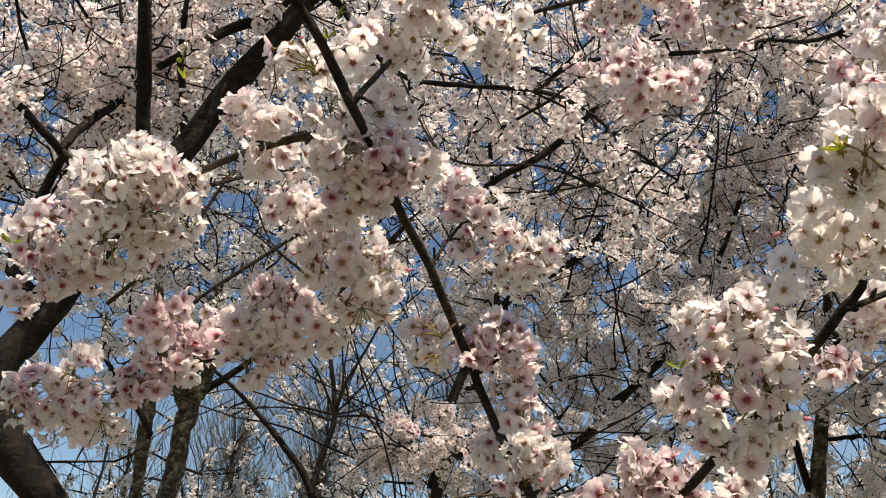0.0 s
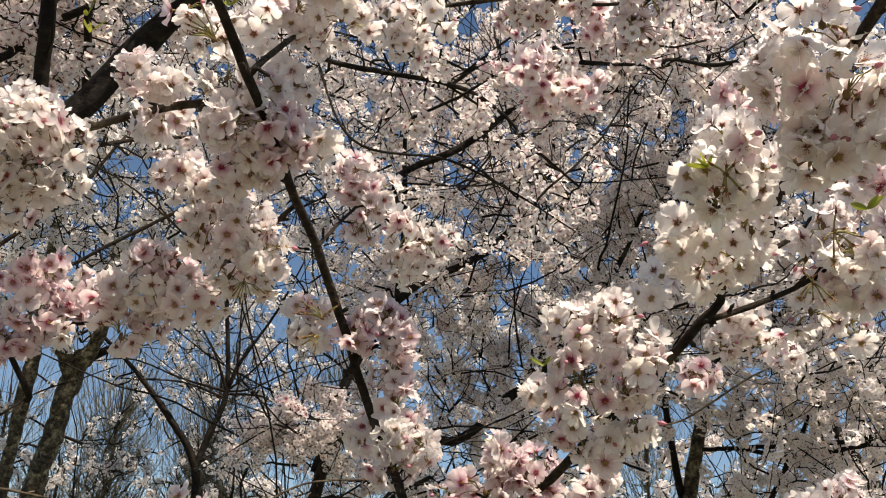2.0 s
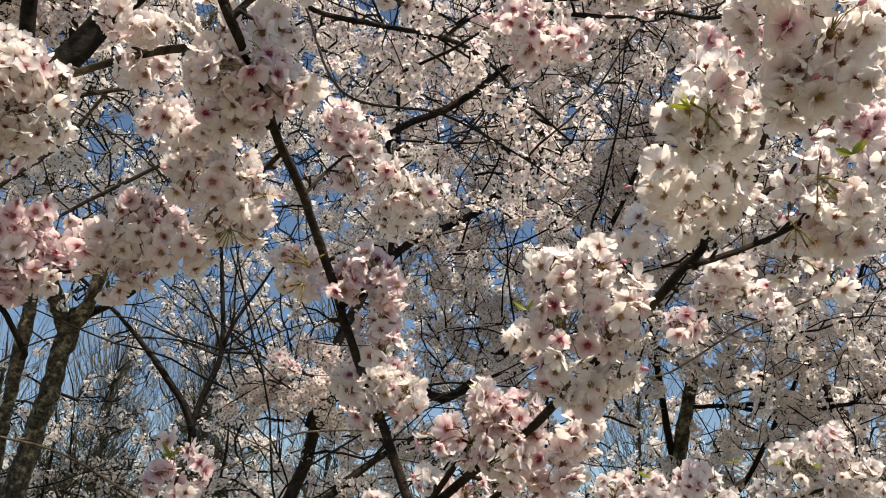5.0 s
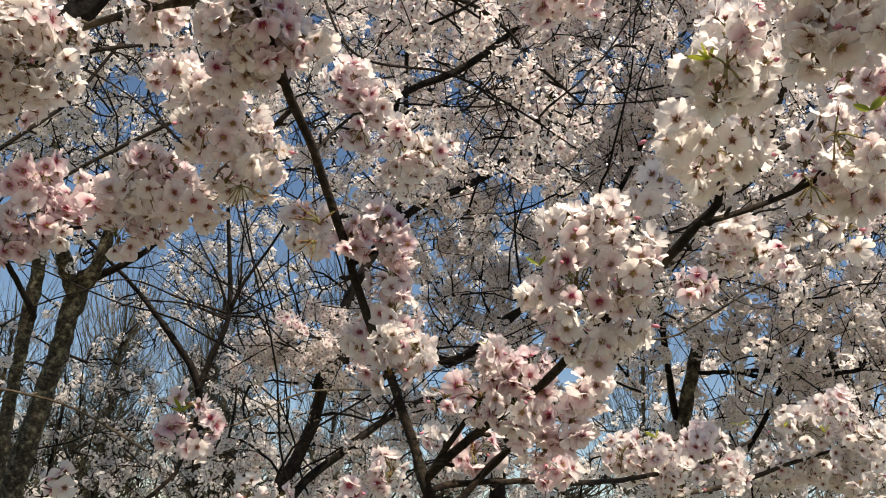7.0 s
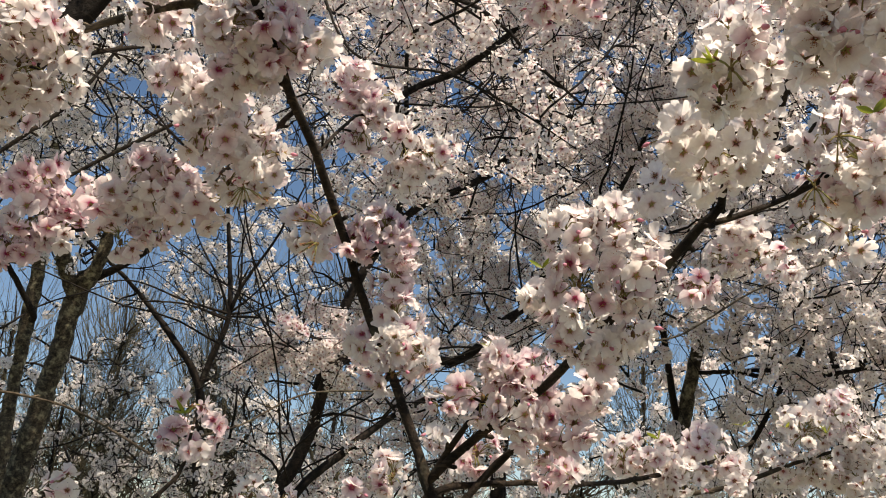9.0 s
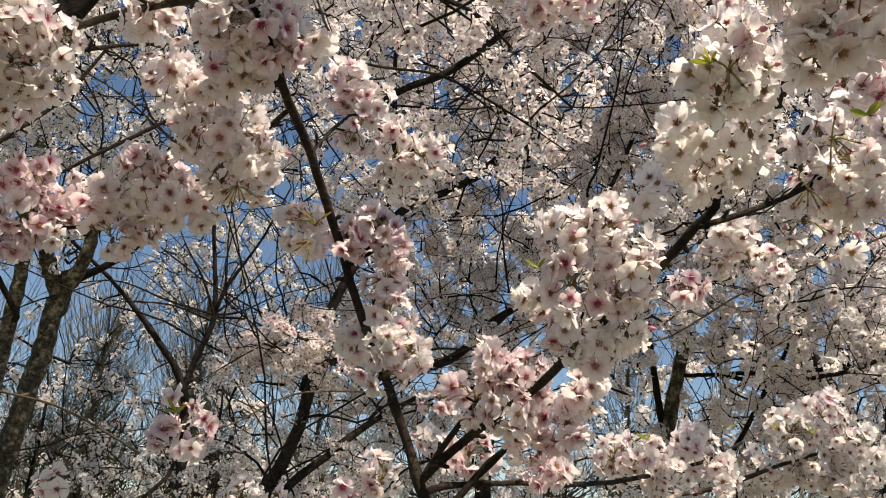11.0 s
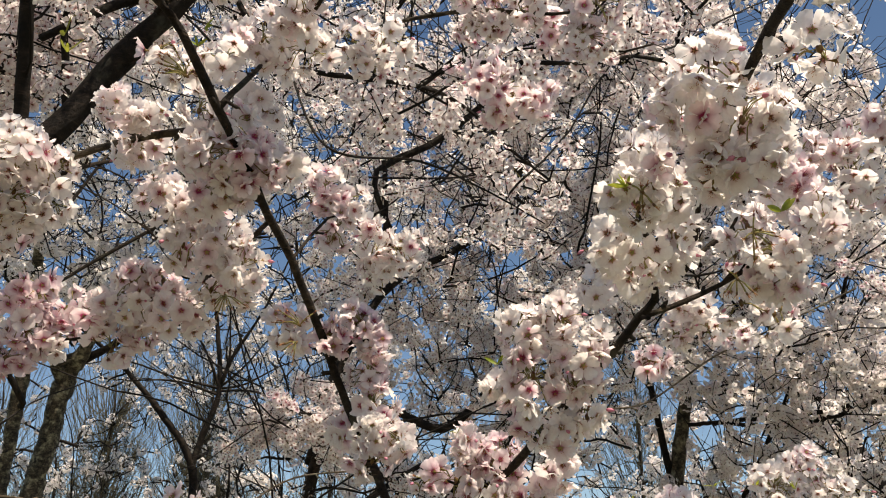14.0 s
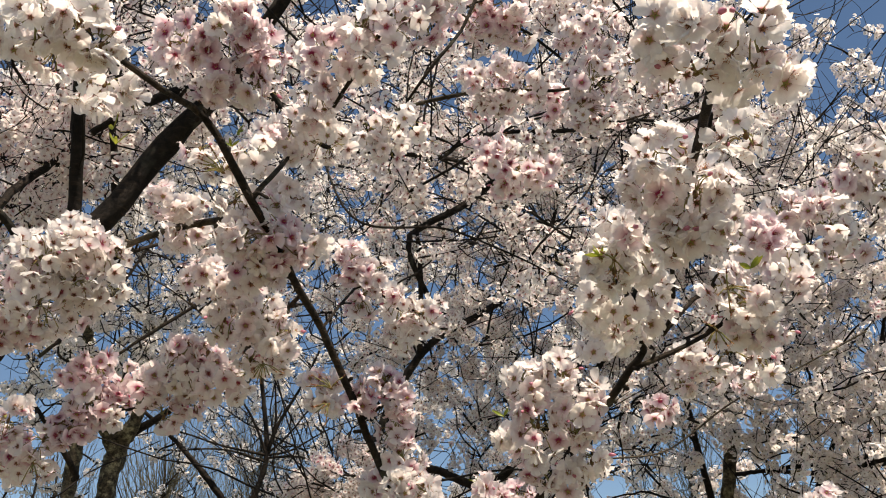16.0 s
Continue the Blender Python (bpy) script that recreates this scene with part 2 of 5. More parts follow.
def flower(rng, grade, size=0.020, tone=None):
    """Vertices, triangles, materials (0 petal, 1 stamen, 2 calyx) and map of a flower that faces +z."""
    pile = Pile()
    open_ = rng.choice((rng.uniform(0.0, 0.4), rng.uniform(0.35, 0.8)))
    if tone is None:
        tone = 0.4 * rng.uniform(0, 1) ** 2.4
    spin = rng.uniform(0, 6.28)
    if grade == 4:
        # too far to tell petals apart: a five-cornered cup with a dark eye
        ring = [(size * q * math.cos(spin + 1.257 * k), size * q * math.sin(spin + 1.257 * k), size * 0.6 * (open_ + rng.normal(0, 0.15))) for k, q in enumerate(rng.uniform(0.8, 1.15, 5))]
        pile.add([(0, 0, 0), *ring], [(0, 1 + k, 1 + (k + 1) % 5) for k in range(5)], 0, [(0.15, tone), *[(0.9, tone)] * 5])
    for k in range(0 if grade == 4 else 5):
        v, f, u = petal(rng, size * rng.uniform(0.94, 1.05), open_ + rng.normal(0, 0.09), grade if grade < 3 else 2)
        if grade == 3:
            v, u = v[[0, 1, 3, 2]], u[[0, 1, 3, 2]]
            v[2] = (v[2] + v[3]) / 2 * np.array((1.0, 1, 1))
            v[3] = v[1] * np.array((1, -1, 1))
            f = np.array([(0, 3, 2), (0, 2, 1)])
        a = spin + k * 2 * math.pi / 5 + rng.normal(0, 0.07)
        rot = np.eye(4)
        rot[:2, :2] = ((math.cos(a), -math.sin(a)), (math.sin(a), math.cos(a)))
        rot[2, 3] = 0.0012 * (k % 2) * size / 0.02
        pile.add(v, f, 0, np.stack((u, np.full(len(u), tone)), axis=1), rot)
    if grade <= 1:
        for k in range(9 if grade == 0 else 4):
            a, lean = rng.uniform(0, 6.28), rng.uniform(0.1, 0.6)
            d = np.array((math.cos(a) * lean, math.sin(a) * lean, 1.0))
            d /= np.linalg.norm(d)
            tip = d * size * rng.uniform(0.26, 0.48)
            w = size * (0.016 if grade == 0 else 0.024)
            ring = [np.array((math.cos(b), math.sin(b), 0)) * w for b in (0, 2.09, 4.19)]
            pile.add([*ring, tip], [(0, 1, 3), (1, 2, 3), (2, 0, 3)], 1 if k % 3 else 2)
            g = size * (0.032 if grade == 0 else 0.05)
            pile.add([tip + (g, 0, 0), tip + (-g * 0.5, g, 0), tip + (-g * 0.5, -g, 0), tip + (0, 0, 1.5 * g)],
                     [(0, 1, 3), (1, 2, 3), (2, 0, 3), (2, 1, 0)], 1)
    # calyx: a short tube with five pointed lobes behind the petals
    pale_eye = rng.uniform() < 0.35
    star = [(0, 0, -0.10 * size)]
    for k in range(10):
        a = spin + (k + 1) * math.pi / 5
        r = size * (0.29 if k % 2 == 0 else 0.10)
        star.append((r * math.cos(a), r * math.sin(a), -0.03 * size if k % 2 else 0.05 * size))
    if grade <= 1:
        # the lobes show between the narrow petal feet
        eye = [(0, 0, 0.075 * size)] + [(q[0] * 0.95, q[1] * 0.95, (0.05 + open_ * 0.16) * size if k % 2 == 0 else 0.085 * size) for k, q in enumerate(star[1:])]
        pile.add(eye, [(0, 1 + k, 1 + (k + 1) % 10) for k in range(10)], 3 if pale_eye else 5 if tone > 0.3 else 2)
        pile.add(star, [(0, 1 + (k + 1) % 10, 1 + k) for k in range(10)], 2)
        neck = [(0.09 * size * math.cos(b), 0.09 * size * math.sin(b), -0.05 * size) for b in (0, 2.09, 4.19)]
        pile.add([*neck, (0, 0, -0.45 * size)], [(1, 0, 3), (2, 1, 3), (0, 2, 3)], 2)
    elif grade == 2:
        g = 0.19 * size
        pile.add([(g, 0, 0.10 * size), (-g * 0.5, g, 0.12 * size), (-g * 0.5, -g, 0.10 * size), (0, 0, 0.3 * size)],
                 [(0, 1, 3), (1, 2, 3), (2, 0, 3)], 2)
    else:
        g = 0.23 * size
        pile.add([(g, 0, 0.16 * size), (-g * 0.5, g * 0.87, 0.16 * size), (-g * 0.5, -g * 0.87, 0.16 * size)], [(0, 1, 2)], 2)
    return pile.packed()


FLOWER_MATERIALS = (PETAL, STAMEN, CALYX, STEM, BUD, THROAT)
rng = np.random.default_rng(7)


def linked_flower(grade, tone):
    pile = Pile()
    pile.add(*flower(rng, grade, tone=tone))
    return pile.mesh("blossom", FLOWER_MATERIALS)


# from the whitest to the pinkest
FINE = [linked_flower(0, 1.3 * (k / 15) ** 2.0) for k in range(16)]
FAIR = [linked_flower(1, 1.3 * (k / 13) ** 2.0) for k in range(14)]


def sphere_points(n, rng):
    """Even points on a sphere, jittered."""
    k = np.arange(n) + 0.5
    z = 1 - 2 * k / n
    a = k * 2.399963 + rng.uniform(0, 6.28)
    r = np.sqrt(1 - z * z)
    p = np.stack((r * np.cos(a), r * np.sin(a), z), axis=1) + rng.normal(0, 0.16, (n, 3))
    return p / np.linalg.norm(p, axis=1)[:, None]


def bud_shape(pile, at, d, size, mat):
    """A closed bud: a small pointed egg."""
    rot = np.eye(4)
    rot[:3, :3] = facing(d, 0.0, rng)
    rot[:3, 3] = at
    v = [(0, 0, -0.9)]
    for z, r in ((-0.3, 0.42), (0.4, 0.40)):
        v += [(r * math.cos(b), r * math.sin(b), z) for b in (0, 1.26, 2.51, 3.77, 5.03)]
    v.append((0, 0, 1.1))
    f = []
    for k in range(5):
        j = (k + 1) % 5
        f += [(0, 1 + j, 1 + k), (1 + k, 1 + j, 6 + j), (1 + k, 6 + j, 6 + k), (6 + k, 6 + j, 11)]
    pile.add(np.array(v) * size, f, mat, None, rot)


def linked_bud(size):
    pile = Pile()
    bud_shape(pile, np.zeros(3), np.array((0, 0, 1.0)), size, 0)
    return pile.mesh("bud", (BUD,), uvs=False)


BUDS = [linked_bud(k) for k in (0.0055, 0.0062, 0.007)]


def near_cluster(tree, x, y, z, r, fine=True, scale=1.0, flush=0.45):
    """A ball of blossom round a spur: stems and buds in one mesh, every flower an object on it. flush: from white (0) to pink (1)."""
    centre = np.array((x, y, z))
    scale *= 0.92
    n = max(6, int(4 * math.pi * r * r / (0.00118 * scale * scale)))
    pile = Pile()
    spots, buds = [], []
    stretch = rng.uniform(0.82, 1.2, 3)
    heads = max(3, n // 4)
    for k, d in enumerate(sphere_points(heads, rng)):
        # an umbel: three to five flowers on stalks from one point
        foot = d * r * rng.uniform(0.05, 0.35)
        reach = r * rng.uniform(0.52, 0.98)
        for _ in range(n // heads + (k < n % heads)):
            lean = d + rng.normal(0, 0.42, 3)
            lean /= np.linalg.norm(lean)
            at = lean * reach * rng.uniform(0.8, 1.08) * stretch
            way = lean + np.array((0, 0, -0.25)) + rng.normal(0, 0.42, 3)
            way /= np.linalg.norm(way)
            spots.append((at, way))
            end = at - way * 0.008
            pile.add(*tube([foot, (foot + end) / 2 + np.array((0, 0, 0.12 * r)), end], (0.0009, 0.0008, 0.0010), 3), 0)
    for d in sphere_points(max(1, n // 30), rng):
        at = d * r * rng.uniform(0.8, 1.15)
        pile.add(*tube([(0, 0, 0), at * 0.6 + np.array((0, 0, 0.1 * r)), at], (0.0007, 0.0006, 0.0007), 3), 0)
        buds.append((at, d + np.array((0, 0, -0.4))))
    bud_shape(pile, np.zeros(3), np.array((0.1, 0.2, 1.0)), 0.008, 1)
    ob = part("flower_spur", pile.mesh("flower_spur", (STEM, CALYX), uvs=False), tree)
    for at, way in buds:
        b = part("bud", BUDS[rng.integers(len(BUDS))], ob, "closed pink bud")
        b.matrix_local = Matrix.Translation(at.tolist()) @ Matrix(facing(way, 0.0, rng).tolist()).to_4x4()
    ob.location = centre - np.array(tree.location)
    kinds = FINE if fine else FAIR
    flush += rng.normal(0, 0.1)
    for at, way in spots:
        fl = part("blossom", kinds[int(min(0.999, max(0.0, rng.normal(flush, 0.22))) * len(kinds))], ob)
        m = Matrix(facing(way, rng.uniform(0, 6.28), rng).tolist()).to_4x4()
        s = rng.uniform(0.78, 1.15) * scale
        fl.matrix_local = Matrix.Translation(at.tolist()) @ m @ Matrix.Diagonal((s, s, s, 1))
    return ob


GROWN = {}


def limb(tree, points, bark=None, name="branch", sides=9, label=""):
    """A branch through control points (x, y, z, radius), knotted and slightly crooked. A bough springs from the nearest older wood."""
    older = GROWN.get(tree.name)
    if name in ("bough", "limb") and older is not None:
        first = np.array(points[0])
        gap = np.linalg.norm(older[:, :3] - first[:3], axis=1) + 0.6 * np.maximum(0, older[:, 2] - first[2])
        root = older[int(gap.argmin())]
        if gap.min() > 0.06:
            turned_back = np.dot(first[:3] - root[:3], np.array(points[1][:3]) - first[:3]) < 0
            points = [(*root[:3], first[3] * 1.1), *points[1 if turned_back else 0:]]
    line = smooth_line(points, 0.03 if points[0][3] < 0.02 else 0.08)
    GROWN[tree.name] = line.copy() if older is None else np.vstack((older, line))
    wob = rng.normal(0, 0.10 if points[0][3] < 0.02 else 0.05, (len(line), 3)) * line[:, 3:4]
    line[:, :3] += wob
    thick = points[0][3] > 0.02
    knots = 1 + (0.05 if thick else 0.06) * np.maximum(0, rng.normal(size=len(line))) ** 2 * (rng.uniform(size=len(line)) > 0.6)
    v, f = tube(line[:, :3] - np.array(tree.location), line[:, 3] * knots, sides + (3 if thick else 0), 0.055 if thick else 0.03, rng)
    pile = Pile()
    pile.add(v, f, 0)
    if not thick:
        for q in range(1, len(line) - 1):
            if rng.uniform() < 0.55:
                way = rng.normal(0, 1, 3) + (line[q + 1, :3] - line[q, :3]) * 20
                way /= np.linalg.norm(way)
                r, foot = line[q, 3], line[q, :3] - np.array(tree.location)
                reach = r + rng.uniform(0.004, 0.016)
                pile.add(*tube([foot, foot + way * reach * 0.7, foot + way * (reach + 0.002), foot + way * (reach + 0.006)], (0.7 * r, 0.4 * r + 0.0008, 0.45 * r + 0.001, 0.0006), 5, 0.06, rng), 0)
    return part(name, pile.mesh(name, (bark or BARK,), uvs=False), tree, label)


def leaf_shoot(tree, x, y, z, size=0.03, count=4):
    """A few young leaves, folded along the midrib, spreading from one bud."""
    for k in range(count):
        a, up = rng.uniform(0, 6.28), rng.uniform(0.3, 1.2)
        rot = facing((math.cos(a), math.sin(a), up), rng.uniform(0, 6.28), rng)
        v, f = [], []
        for i in range(6):
            t = i / 5
            w = 0.14 * math.sin(math.pi * min(1, t * 0.93 + 0.05)) ** 0.8 + 0.01
            bend = 0.22 * t * t
            v += [(-w, bend + 0.35 * w, t), (0, bend, t), (w, bend + 0.35 * w, t)]
        for i in range(5):
            for j in range(2):
                p = 3 * i + j
                f += [(p, p + 1, p + 4), (p, p + 4, p + 3)]
        pile = Pile()
        pile.add(np.array(v) * size * rng.uniform(0.6, 1.1) @ rot.T, f, 0)
        ob = part("leaf", pile.mesh("leaf", (LEAF,), uvs=False), tree, "fresh green young leaf")
        ob.location = np.array((x, y, z)) - np.array(tree.location)


def spent_umbel(tree, x, y, z, way, reach=0.03, count=9):
    """Stalks whose petals have dropped: green threads from one spur, each with its dark red calyx."""
    pile = Pile()
    bud_shape(pile, np.zeros(3), np.array(way, float), 0.006, 1)
    for _ in range(count):
        d = np.array(way, float) + rng.normal(0, 0.5, 3)
        d /= np.linalg.norm(d)
        tip = d * reach * rng.uniform(0.7, 1.15)
        pile.add(*tube([(0, 0, 0), tip * 0.5 + np.array((0, 0, 0.1 * reach)), tip], (0.0010, 0.0009, 0.0012), 4), 0)
        bud_shape(pile, tip + d * 0.003, d, 0.0036, 1)
        for _ in range(4):
            hair = d + rng.normal(0, 0.35, 3)
            pile.add(*tube([tip + d * 0.005, tip + d * 0.005 + hair * 0.006], (0.0005, 0.0003), 3), 2)
    ob = part("spent_umbel", pile.mesh("spent_umbel", (STEM, CALYX, STAMEN), uvs=False), tree, "green stalks that have shed their petals")
    ob.location = np.array((x, y, z)) - np.array(tree.location)


# ---- clusters for the crowns further off ----
def cluster_template(grade, n, r):
    pile = Pile()
    for d in sphere_points(n, rng):
        way = d + np.array((0.08, -0.38, 0.0)) + rng.normal(0, 0.3, 3)
        m = np.eye(4)
        m[:3, :3] = facing(way, rng.uniform(0, 6.28), rng) * rng.uniform(0.85, 1.12)
        m[:3, 3] = d * r * rng.uniform(0.6, 1.15)
        v, f, mat, uv = flower(rng, grade)
        pile.add(v, f, mat, uv, m)
    for d in sphere_points(2, rng):
        pile.add(*tube([(0, 0, 0), d * r * 0.5, d * r], (0.0012, 0.001, 0.001), 3), 3)
    return pile


TEMPLATES = {}
for grade, count in ((2, 10), (3, 10), (4, 10)):
    piles = [cluster_template(grade, int(rng.integers(11, 19) if grade < 4 else rng.integers(10, 17)), 0.048) for _ in range(count)]
    TEMPLATES[grade] = [p.packed() for p in piles]


def sway(n, amount, rng):
    """A smooth random sideways drift for n points along a twig."""
    w = rng.normal(0, amount, (n + 4, 3))
    w = (w[:-2] + 2 * w[1:-1] + w[2:]) / 4
    return (w[:-2] + 2 * w[1:-1] + w[2:]) / 2.2


def side_twig(start, end, r, rng):
    """A short twig that bows once between its two ends."""
    s = np.linspace(0, 1, 4)[:, None]
    bow = rng.normal(0, 0.22, 3) * np.linalg.norm(end - start)
    return tube(start + (end - start) * s + bow * (s * (1 - s)) * 2 + np.vstack((np.zeros(3), sway(3, 0.004, rng))), r * np.array((1, 0.84, 0.66, 0.45)), 3)


def in_ball(n, rng):
    p = rng.normal(size=(n, 3))
    p /= np.linalg.norm(p, axis=1)[:, None]
    return p * (rng.uniform(0.0, 1, n) ** 0.42)[:, None]


def crown(tree, frame_points, balls, grade, bloom, twig_radius=0.0035, own=120, own_twigs=60, gaps=(), size=1.0, set_=0.36, bare=0, grow=1.0):
    """Twigs grown from the limbs to points scattered in the balls (x, y, z, rx, ry, rz, shoots), each set with blossom."""
    goals = np.vstack([in_ball(int(b[6]), rng) * np.array(b[3:6]) + np.array(b[:3]) for b in balls])
    for g in gaps:
        goals = goals[(((goals - np.array(g[:3])) / np.array(g[3:6])) ** 2).sum(1) > 1]
    nodes = np.asarray(frame_points, float)[:, :3]
    base = np.full(len(nodes), np.inf)
    for i in range(0, len(goals), 400):
        base_d = np.linalg.norm(goals[i:i + 400, None] - nodes[None], axis=2).min(1)
        base = np.append(base, base_d)
    order = np.argsort(base[len(nodes):])
    store = np.zeros((len(nodes) + 14 * len(goals), 3))
    store[:len(nodes)] = nodes
    used = len(nodes)
    twigs, flowers, chains = Pile(), [], []
    for gi in order:
        goal = goals[gi]
        dist = np.linalg.norm(store[:used] - goal, axis=1)
        k = int(dist.argmin())
        start, length = store[k], dist[k]
        if length < 0.04:
            continue
        n = int(min(13 if grow < 1.3 else 9, max(3, length / 0.07)))
        s = np.linspace(0, 1, n + 1)[:, None]
        side = rng.normal(0, 0.27, 3) * length
        side2 = sway(n + 1, 0.035, rng) * length ** 0.5 * 1.1
        line = start + (goal - start) * s + side * (s * (1 - s)) * 2.6 + np.array((0, 0, 0.22 * length)) * (s * (1 - s)) + side2 * np.minimum(1, 3 * s)
        r0 = twig_radius * min(3.0, 0.6 + 1.2 * length)
        chains.append((length, line, r0 * (1 - 0.72 * s[:, 0]), 3 if r0 < 0.006 else 5))
        store[used:used + n] = line[1:]
        used += n
        if rng.uniform() < bloom:
            for q in range(max(1, n // 3), n + 1):
                if rng.uniform() < set_:
                    flowers.append(line[q] + rng.normal(0, 0.012, 3))
        q = int(rng.integers(1, n + 1))
        end = line[q] + (rng.normal(0, 0.14, 3) + np.array((0, 0, 0.07))) * grow
        twigs.add(*side_twig(line[q], end, r0 * 0.52, rng), 0)
    grown = store[:used]
    front = grown[np.argsort(np.linalg.norm(grown - np.array((0, 0, 1.6)), axis=1))[:max(1, int(used * 0.6))]]
    for _ in range(bare):
        start = front[int(rng.integers(len(front)))]
        way = rng.normal(0, 1, 3) * np.array((1, 0.7, 0.8)) + np.array((0, -0.1, 0.55))
        way[2] = abs(way[2])
        way /= np.linalg.norm(way)
        length, n = rng.uniform(0.5, 1.5) * grow, 10
        s = np.linspace(0, 1, n + 1)[:, None]
        bend = rng.normal(0, 0.45, 3) * length
        bend[2] = max(bend[2], -0.2 * length)
        line = start + way * length * s + bend * s * s + sway(n + 1, 0.032, rng) * grow * np.minimum(1, 3 * s)
        r0 = twig_radius * rng.uniform(0.55, 1.0)
        chains.append((length * 0.5, line, r0 * (1 - 0.65 * s[:, 0]), 4))
        for _ in range(2):
            q = int(rng.integers(2, n))
            end = line[q] + (way + rng.normal(0, 0.7, 3)) * rng.uniform(0.1, 0.3) * grow
            twigs.add(*side_twig(line[q], end, r0 * 0.57, rng), 0)
    here = np.array(tree.location)
    chains.sort(key=lambda c: -c[0])
    for i, (length, line, radii, sides) in enumerate(chains):
        if i < own_twigs:
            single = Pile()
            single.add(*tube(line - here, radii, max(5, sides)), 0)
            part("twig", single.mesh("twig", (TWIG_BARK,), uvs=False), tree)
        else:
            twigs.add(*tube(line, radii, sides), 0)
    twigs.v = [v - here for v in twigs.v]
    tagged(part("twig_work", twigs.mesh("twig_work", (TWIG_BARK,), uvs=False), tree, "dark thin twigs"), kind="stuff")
    flowers = np.array(flowers)
    near = np.argsort(np.linalg.norm(flowers - np.array((0, 0, 1.6)), axis=1))
    rest, single = Pile(), 0
    for w in near:
        turn = facing((rng.normal(0, 0.25), rng.normal(0, 0.25), 1.0), rng.uniform(0, 6.28), rng) * rng.uniform(0.75, 1.2) * size
        m = np.eye(4)
        m[:3, :3], m[:3, 3] = turn, flowers[w] - here
        if single < own:
            for d in sphere_points(16, rng):
                at = m @ np.append(d * 0.048 * rng.uniform(0.5, 1.25), 1)
                way = d + np.array((0, 0, -0.35)) + rng.normal(0, 0.35, 3)
                ob = part("blossom", FAIR[rng.integers(len(FAIR))], tree)
                ob.matrix_local = Matrix.Translation(at[:3].tolist()) @ Matrix((facing(way, rng.uniform(0, 6.28), rng) * rng.uniform(0.85, 1.12) * size).tolist()).to_4x4()
                single += 1
        else:
            packed = TEMPLATES[grade][int(rng.integers(len(TEMPLATES[grade])))]
            rest.add(*packed, m)
    if rest.v:
        tagged(part("blossoms", rest.mesh("blossoms", FLOWER_MATERIALS), tree, "pale pink blossom all over the crown"), kind="stuff")

# ---- the near tree: its boughs, then its balls of blossom ----
near_tree = thing("cherry_tree", (0.1, 1.5, 0.0), "young cherry tree in full pale pink bloom, close by", "tree")
limb(near_tree, [(0.30, 1.75, -0.15, 0.055), (0.28, 1.68, 0.5, 0.042), (0.26, 1.55, 1.0, 0.03), (0.244, 1.391, 1.498, 0.017)], TRUNK_BARK, "trunk")
limb(near_tree, [(0.244, 1.391, 1.498, 0.0128), (0.208, 1.396, 1.618, 0.0096), (0.188, 1.395, 1.671, 0.0084), (0.140, 1.404, 1.797, 0.0076), (0.086, 1.413, 1.915, 0.0072), (0.033, 1.349, 2.027, 0.0072), (-0.021, 1.245, 2.123, 0.0072), (-0.066, 1.147, 2.180, 0.0068), (-0.095, 1.029, 2.210, 0.0064), (-0.119, 0.959, 2.232, 0.0068), (-0.147, 0.897, 2.271, 0.0062), (-0.184, 0.863, 2.322, 0.0060), (-0.216, 0.753, 2.288, 0.0048), (-0.257, 0.688, 2.287, 0.0040), (-0.311, 0.658, 2.296, 0.0032)], BRANCH_BARK)
limb(near_tree, [(-0.119, 0.959, 2.232, 0.0048), (-0.101, 0.961, 2.260, 0.0044), (-0.083, 0.990, 2.308, 0.0040), (-0.070, 1.123, 2.434, 0.0032), (-0.023, 1.174, 2.534, 0.0024)], BRANCH_BARK)
limb(near_tree, [(0.194, 1.395, 1.659, 0.0072), (0.242, 1.355, 1.710, 0.0068), (0.285, 1.291, 1.747, 0.0064), (0.335, 1.201, 1.790, 0.0064), (0.373, 1.072, 1.844, 0.0062), (0.401, 1.010, 1.879, 0.0060), (0.423, 0.960, 1.902, 0.0058), (0.446, 0.920, 1.936, 0.0058), (0.463, 0.899, 1.955, 0.0048), (0.435, 0.829, 1.978, 0.0032), (0.394, 0.748, 2.005, 0.0024)], BRANCH_BARK)
limb(near_tree, [(0.449, 0.919, 1.936, 0.0040), (0.503, 0.914, 1.956, 0.0034), (0.559, 0.909, 1.983, 0.0032), (0.606, 0.894, 2.009, 0.0030), (0.647, 0.881, 2.032, 0.0024), (0.698, 0.875, 2.072, 0.0020)], BRANCH_BARK)
limb(near_tree, [(0.499, 0.915, 1.986, 0.0036), (0.555, 0.920, 2.043, 0.0032), (0.619, 0.923, 2.085, 0.0030), (0.677, 0.923, 2.133, 0.0024), (0.724, 0.927, 2.182, 0.0020)], BRANCH_BARK)
limb(near_tree, [(0.192, 1.396, 1.650, 0.0056), (0.218, 1.369, 1.701, 0.0048), (0.247, 1.318, 1.750, 0.0040), (0.271, 1.266, 1.792, 0.0024)], BRANCH_BARK)
limb(near_tree, [(0.241, 1.412, 1.620, 0.0064), (0.284, 1.412, 1.670, 0.0056), (0.324, 1.370, 1.716, 0.0048), (0.360, 1.318, 1.739, 0.0024)], BRANCH_BARK)
limb(near_tree, [(0.200, 1.401, 1.641, 0.0060), (0.240, 1.420, 1.656, 0.0052), (0.342, 1.473, 1.671, 0.0048), (0.490, 1.591, 1.684, 0.0048), (0.661, 1.744, 1.714, 0.0048), (0.832, 1.780, 1.761, 0.0040), (0.924, 1.786, 1.808, 0.0032)], BRANCH_BARK)
